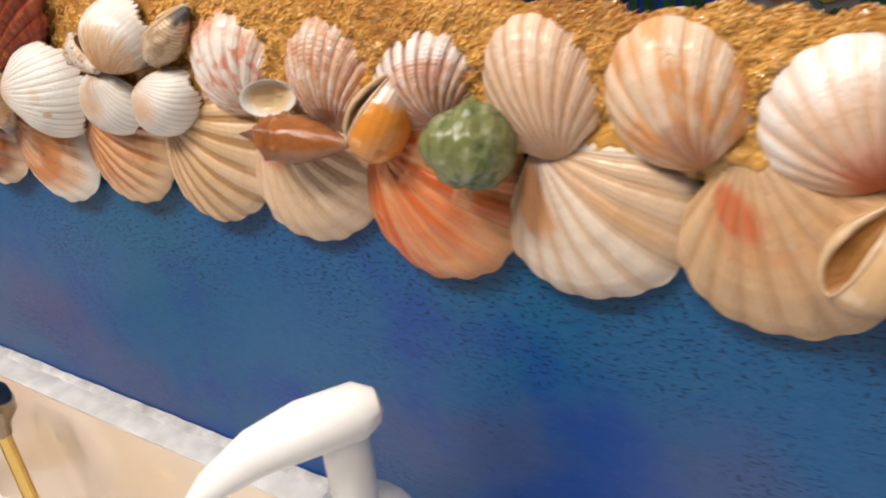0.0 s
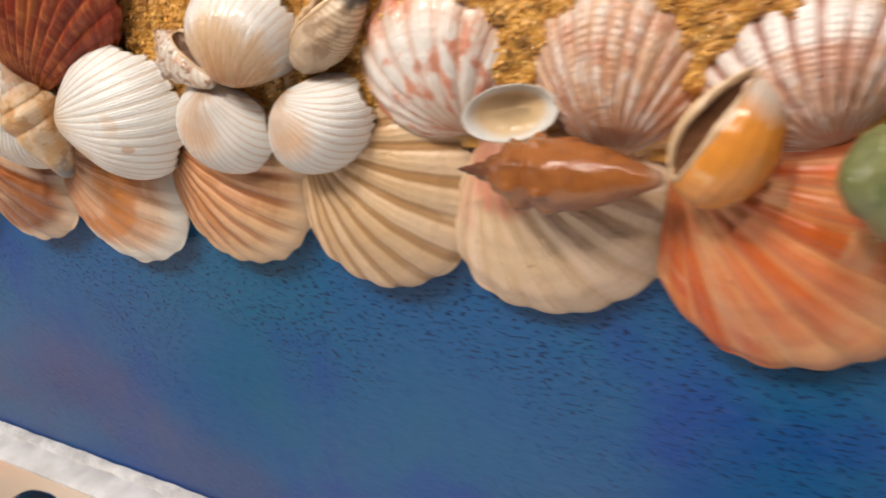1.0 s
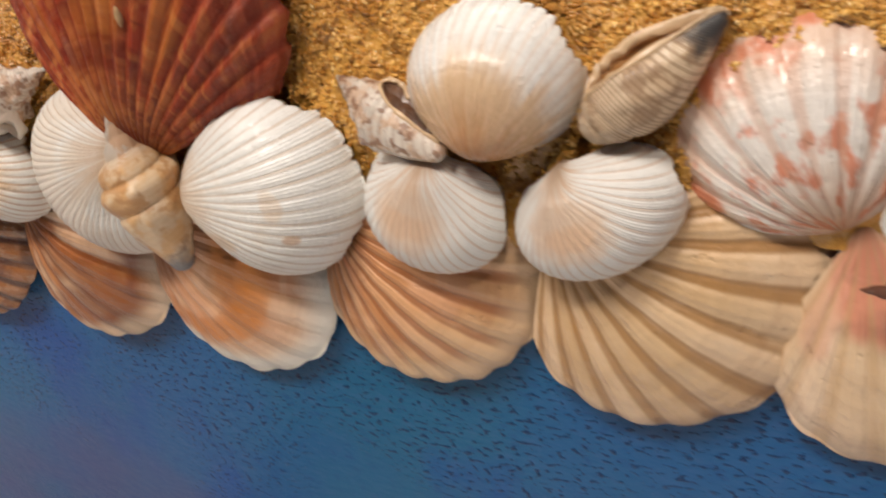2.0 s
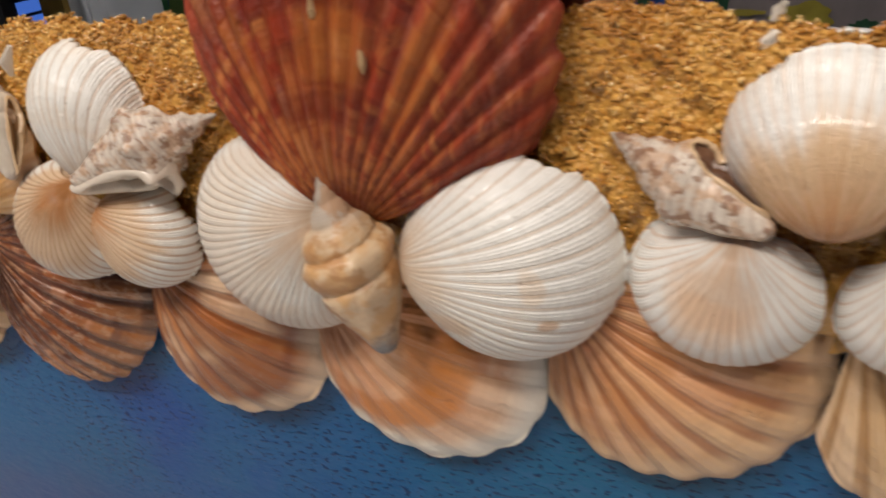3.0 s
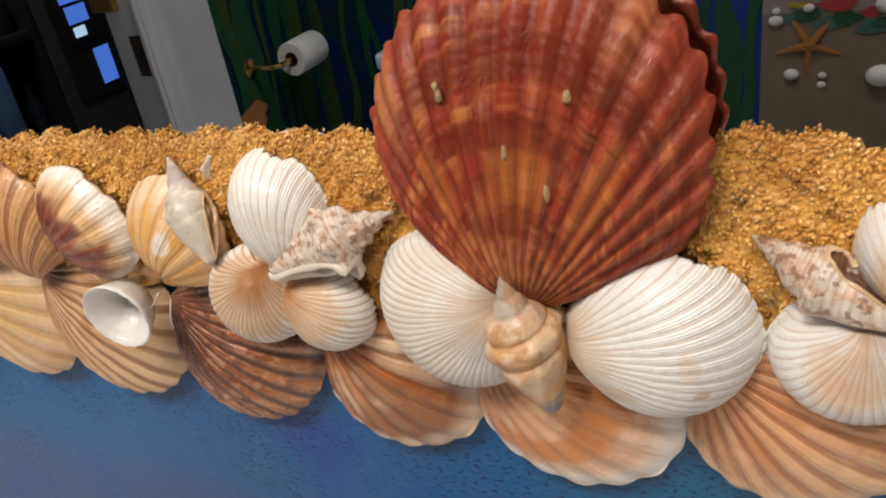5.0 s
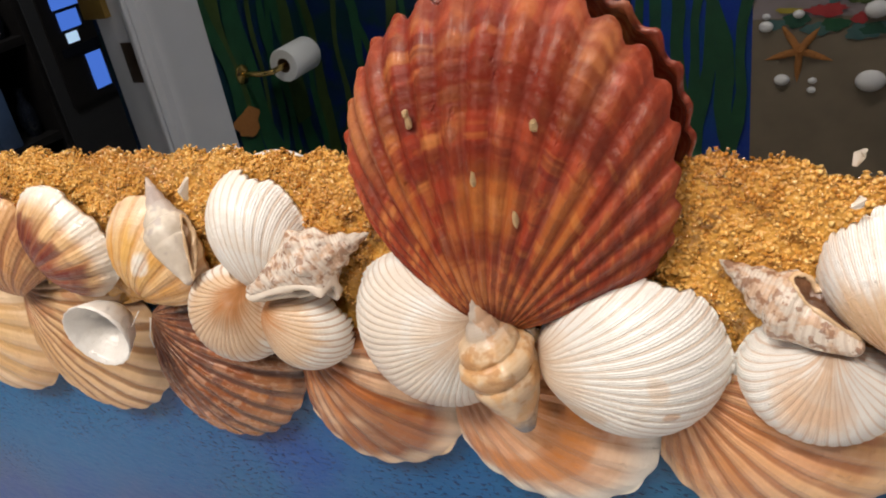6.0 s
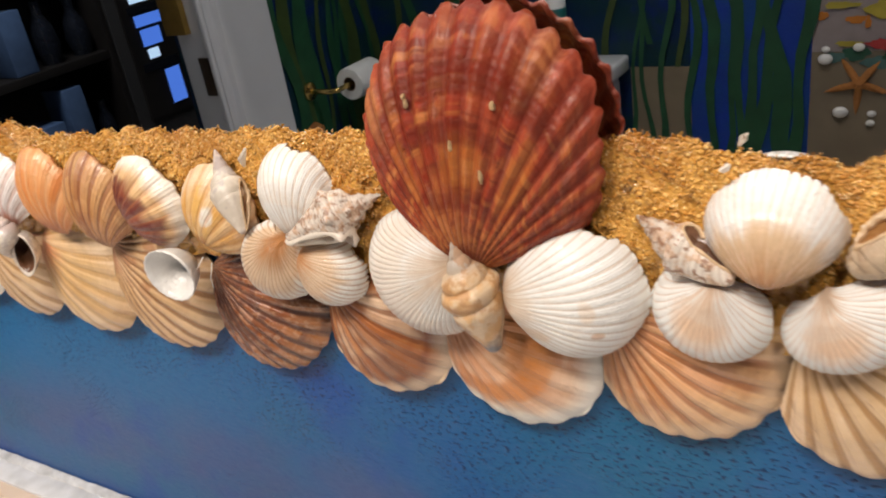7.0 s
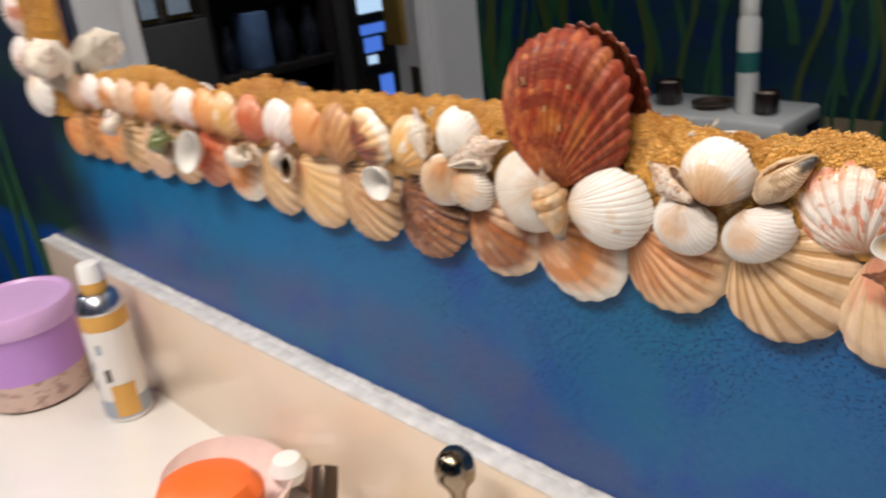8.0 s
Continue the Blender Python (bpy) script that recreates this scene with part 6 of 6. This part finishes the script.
K_CLAMIN = snail_mat("white_clam_amber_hollow", (0.88, 0.86, 0.80), (0.80, 0.66, 0.46), 0.15, rough=0.28, spot_scale=80.0, tip=(0.80, 0.58, 0.32), tip_from=0.66)
K_CUP = shell_mat("grey_white_limpet", (0.82, 0.80, 0.76), (0.80, 0.78, 0.74), (0.62, 0.60, 0.57), rough=0.4, chalk=0.15, bands=0.05, dusty=0.05, ringy=0.3, stria=0.0)
cup("limpet_shell", "white conical limpet shell with its hollow side out", -0.1070, 1.0862, 0.0088, 0.0080, -45, 0.010, yaw=8, pitch=2, lift=0.0215, ripple=0.016)
cup("clam_shell", "small white clam shell half with a tan hollow", 0.1142, 1.0982, 0.0085, 0.0051, 8, 0.0034, pitch=-2, yaw=16, lift=0.0122, ripple=0.004)
cup("limpet_shell", "white oval shell half with its hollow side out", -0.2830, 1.0800, 0.0190, 0.0110, 40, 0.010, lift=0.023)
for x, z, l in ((-0.0755, 1.1205, 0.0050), (0.0475, 1.1240, 0.0020)):
    bm = tube([(x - l * 0.3, -0.010, z - l * 0.6), (x, -0.0115, z), (x + l * 0.3, -0.011, z + l * 0.5)], [0.0004, 0.0013, 0.0007], 8, 0.5)
    tagged(part("shell_chip", bm, N_PEARL), "tiny white shell chip stuck in the sand", "seashell", GROUP)

# ---- corner cluster and the shells up the mirror's side ----
snail("conch_shell", "chalky white conch shell at the mirror's corner", N_PEARL, (-0.440, -0.028, 1.141), (-0.502, -0.020, 1.110), 0.046, ap=0.66, turns=5, grow=0.56, core=0.36, pinch=0.7, roll=-30, knobs=7, knob=0.25, flare=0.3, inner=N_PEARL, lip=N_PEARL)
fan("scallop_shell", "white ribbed scallop shell at the mirror's corner", K_WHITE, -0.5230, 1.0980, -100, 0.040, 0.040, dome=0.010, ribs=12, out=0.014, seed=91)
fan("scallop_shell", "lilac-white scallop shell at the mirror's corner", K_LILAC, -0.5480, 1.1240, 170, 0.040, 0.038, dome=0.010, ribs=12, out=0.010, seed=92)
for i in range(9):
    fan("scallop_shell", "small pink scallop shell up the mirror's side", (K_LILAC, K_PALE, K_PINKB)[i % 3], -0.5420 + 0.003 * math.sin(i * 2.0), 1.160 + 0.034 * i, 180 + 12 * math.sin(i), 0.036, 0.036, dome=0.009, ribs=12, out=0.010, seed=95 + i)

# stray grains stuck on the shells and threads of dried glue on the dark one
M_GLUE = plain("clear_dried_glue", (0.80, 0.78, 0.74), 0.2, vary=0.1)
for i, (x, z, y, dx, dz) in enumerate(((-0.1035, 1.0835, -0.0150, 0.006, 0.007), (-0.0975, 1.0800, -0.0150, 0.003, 0.009))):
    bm = tube([(x, y, z), (x + dx * 0.5, y - 0.0012, z + dz * 0.45), (x + dx, y - 0.0004, z + dz)], [0.00016, 0.00012, 0.00016], 6)
    tagged(part("glue_thread", bm, M_GLUE), "thin whitish thread of dried glue on the shells", "glue", "glue threads on the shells")

# ---- things on the counter ----
M_DISH = plain("pinkish_white_glaze", (0.80, 0.62, 0.58), 0.3, vary=0.12, scale=50)
M_BITS = snail_mat("pink_shell_bits", (0.72, 0.55, 0.48), (0.34, 0.20, 0.16), 0.8, spot_scale=110.0)
pump = empty("soap_pump_bottle", (0.1585, -0.0525, CZ + 0.0005), "white plastic soap pump bottle on the countertop", "soap dispenser")
part("bottle", lathe([(0, 0), (0.030, 0), (0.033, 0.004), (0.033, 0.120), (0.028, 0.140), (0.014, 0.150), (0.014, 0.158), (0, 0.158)], 40), M_PLASTIC, pump)
part("collar", lathe([(0, 0.152), (0.0145, 0.152), (0.0145, 0.164), (0.0130, 0.166), (0.006, 0.172), (0, 0.172)], 36), M_PLASTIC, pump)
part("stem", lathe([(0, 0.17), (0.0058, 0.17), (0.0058, 0.194), (0, 0.194)], 24), M_PLASTIC, pump)
d = Vector((-0.66, -0.75, -0.0)).normalized()
pts_ = [Vector((0, 0, 0.1985)) - d * 0.0098, Vector((0, 0, 0.1985)) - d * 0.0088, Vector((0, 0, 0.1985)) - d * 0.0045, Vector((0, 0, 0.197)) + d * 0.009, Vector((0, 0, 0.194)) + d * 0.021, Vector((0, 0, 0.188)) + d * 0.032, Vector((0, 0, 0.183)) + d * 0.037]
part("nozzle", tube(pts_, [0.0020, 0.0050, 0.0080, 0.0082, 0.0068, 0.0048, 0.0036], 24, 0.75), M_PLASTIC, pump)

rod = empty("drain_lift_rod", (-0.056, -0.039, CZ), "brass drain lift rod with a dark bronze knob", "tap part")
part("rod", lathe([(0, 0.0), (0.0042, 0.0), (0.0036, 0.004), (0.0034, 0.108), (0, 0.108)], 20), M_BRASS, rod, "thin brass rod")
part("knob", lathe([(0, 0.104), (0.0045, 0.104), (0.0060, 0.110), (0.0105, 0.1155), (0.0112, 0.1205), (0.0098, 0.1262), (0.0062, 0.1302), (0, 0.1315)], 32), M_KNOB, rod, "round dark polished knob")
rod.scale = (0.88, 0.88, 0.985)
faucet = empty("faucet", (-0.10, -0.075, CZ), "bronze and brass sink faucet on the countertop", "faucet")
part("base", lathe([(0, 0), (0.026, 0), (0.024, 0.010), (0.016, 0.016), (0.014, 0.05), (0, 0.05)], 30), M_BRASS, faucet)
part("spout", tube([(0, 0, 0.045), (0, -0.02, 0.068), (0, -0.06, 0.074), (0, -0.10, 0.060)], [0.013, 0.013, 0.011, 0.010], 18), M_DARKBRONZE, faucet)
tap = empty("tap_handle", (-0.168, -0.048, CZ), "dark bronze tap handle with a brass collar", "tap")
part("collar", lathe([(0, 0), (0.018, 0), (0.017, 0.012), (0.009, 0.018), (0.008, 0.034), (0, 0.034)], 28), M_BRASS, tap, "brass collar")
part("grip", tube([(0.0, 0, 0.030), (-0.004, 0.006, 0.045), (-0.012, 0.016, 0.058)], [0.0075, 0.0085, 0.0080], 18), M_DARKBRONZE, tap)

soapdish = empty("soap_dish", (-0.262, -0.058, CZ + 0.0005), "pinkish white shell-shaped soap dish", "soap dish")
part("dish", lathe([(0, 0), (0.030, 0), (0.045, 0.012), (0.052, 0.028), (0.050, 0.029), (0.042, 0.015), (0.028, 0.006), (0, 0.006)], 44, None, 1.0, 0.8), M_DISH, soapdish)
part("knob", lathe([(0, 0.020), (0.010, 0.021), (0.013, 0.030), (0.009, 0.038), (0, 0.040)], 20, Matrix.Translation((0.030, 0.030, 0))), M_PLASTIC, soapdish, "white shell knob")
soap = part("soap_bar", lathe([(0, 0), (0.026, 0.002), (0.035, 0.010), (0.036, 0.018), (0.030, 0.027), (0.018, 0.031), (0, 0.032)], 44, None, 1.0, 0.72), M_ORANGE)
soap.matrix_world = pose(-0.243, -0.078, CZ + 0.021, 6, -3, 40)
tagged(soap, "glossy orange soap bar lying in its dish", "soap")

can = empty("spray_can", (-0.446, -0.044, CZ + 0.0005), "white and ochre spray can standing by the backsplash", "spray can")
part("body", lathe([(0, 0.003), (0.0232, 0.0), (0.0245, 0.003), (0.0245, 0.100), (0, 0.100)], 40), M_LABELWHITE, can)
part("base_band", lathe([(0.0247, 0.004), (0.0249, 0.005), (0.0249, 0.020), (0.0247, 0.021)], 40), M_LABELGREY, can, "grey-blue printed band")
part("top_band", lathe([(0.0247, 0.086), (0.0249, 0.087), (0.0249, 0.099), (0.0247, 0.100)], 40), M_LABELOCHRE, can, "ochre printed band")


def patch(parent, r, a0, a1, z0, z1, material, name="print_mark"):
    bm = bmesh.new()
    k = 8
    lo = [bm.verts.new((r * math.cos(radians(a0 + (a1 - a0) * i / k)), r * math.sin(radians(a0 + (a1 - a0) * i / k)), z0)) for i in range(k + 1)]
    hi = [bm.verts.new((v.co.x, v.co.y, z1)) for v in lo]
    for i in range(k):
        bm.faces.new((lo[i], lo[i + 1], hi[i + 1], hi[i]))
    return part(name, bm, material, parent)


patch(can, 0.0251, -48, 10, 0.006, 0.036, M_LABELOCHRE, "print_patch")
patch(can, 0.0252, -52, -38, 0.040, 0.052, M_INK)
patch(can, 0.0252, -88, -76, 0.050, 0.058, M_LABELGREY)
patch(can, 0.0252, -58, -44, 0.066, 0.075, M_LABELGREY)
patch(can, 0.0252, -94, -84, 0.030, 0.040, M_LABELGREY)
part("shoulder", lathe([(0.0245, 0.100), (0.0256, 0.102), (0.0250, 0.105), (0.019, 0.114), (0.0145, 0.116), (0, 0.116)], 40), M_STEEL, can, "steel shoulder")
part("cap_ring", lathe([(0.0128, 0.116), (0.0132, 0.117), (0.0132, 0.124), (0.0128, 0.125)], 32), M_LABELOCHRE, can, "ochre cap ring")
part("cap", lathe([(0, 0.114), (0.0126, 0.114), (0.0126, 0.136), (0.011, 0.140), (0, 0.141)], 32), M_PLASTIC, can, "white cap")

can.scale = (0.76, 0.76, 0.97)

jar = empty("plastic_jar", (-0.553, -0.078, CZ + 0.0005), "purple lidded plastic jar with shells in its clear base", "jar")
part("tub", lathe([(0, 0.0), (0.040, 0.0), (0.044, 0.003), (0.046, 0.030), (0.046, 0.031), (0, 0.031)], 44), M_BITS, jar, "clear base showing pinkish shells")
part("wall", lathe([(0, 0.031), (0.0462, 0.031), (0.0480, 0.080), (0, 0.080)], 44), M_PURPLE, jar)
part("lid", lathe([(0, 0.079), (0.0500, 0.079), (0.0515, 0.082), (0.0515, 0.096), (0.0495, 0.100), (0.046, 0.1005), (0.044, 0.098), (0, 0.097)], 44), M_LIDPURPLE, jar, "milky lilac plastic lid")
jar.scale = (0.98, 0.98, 0.90)
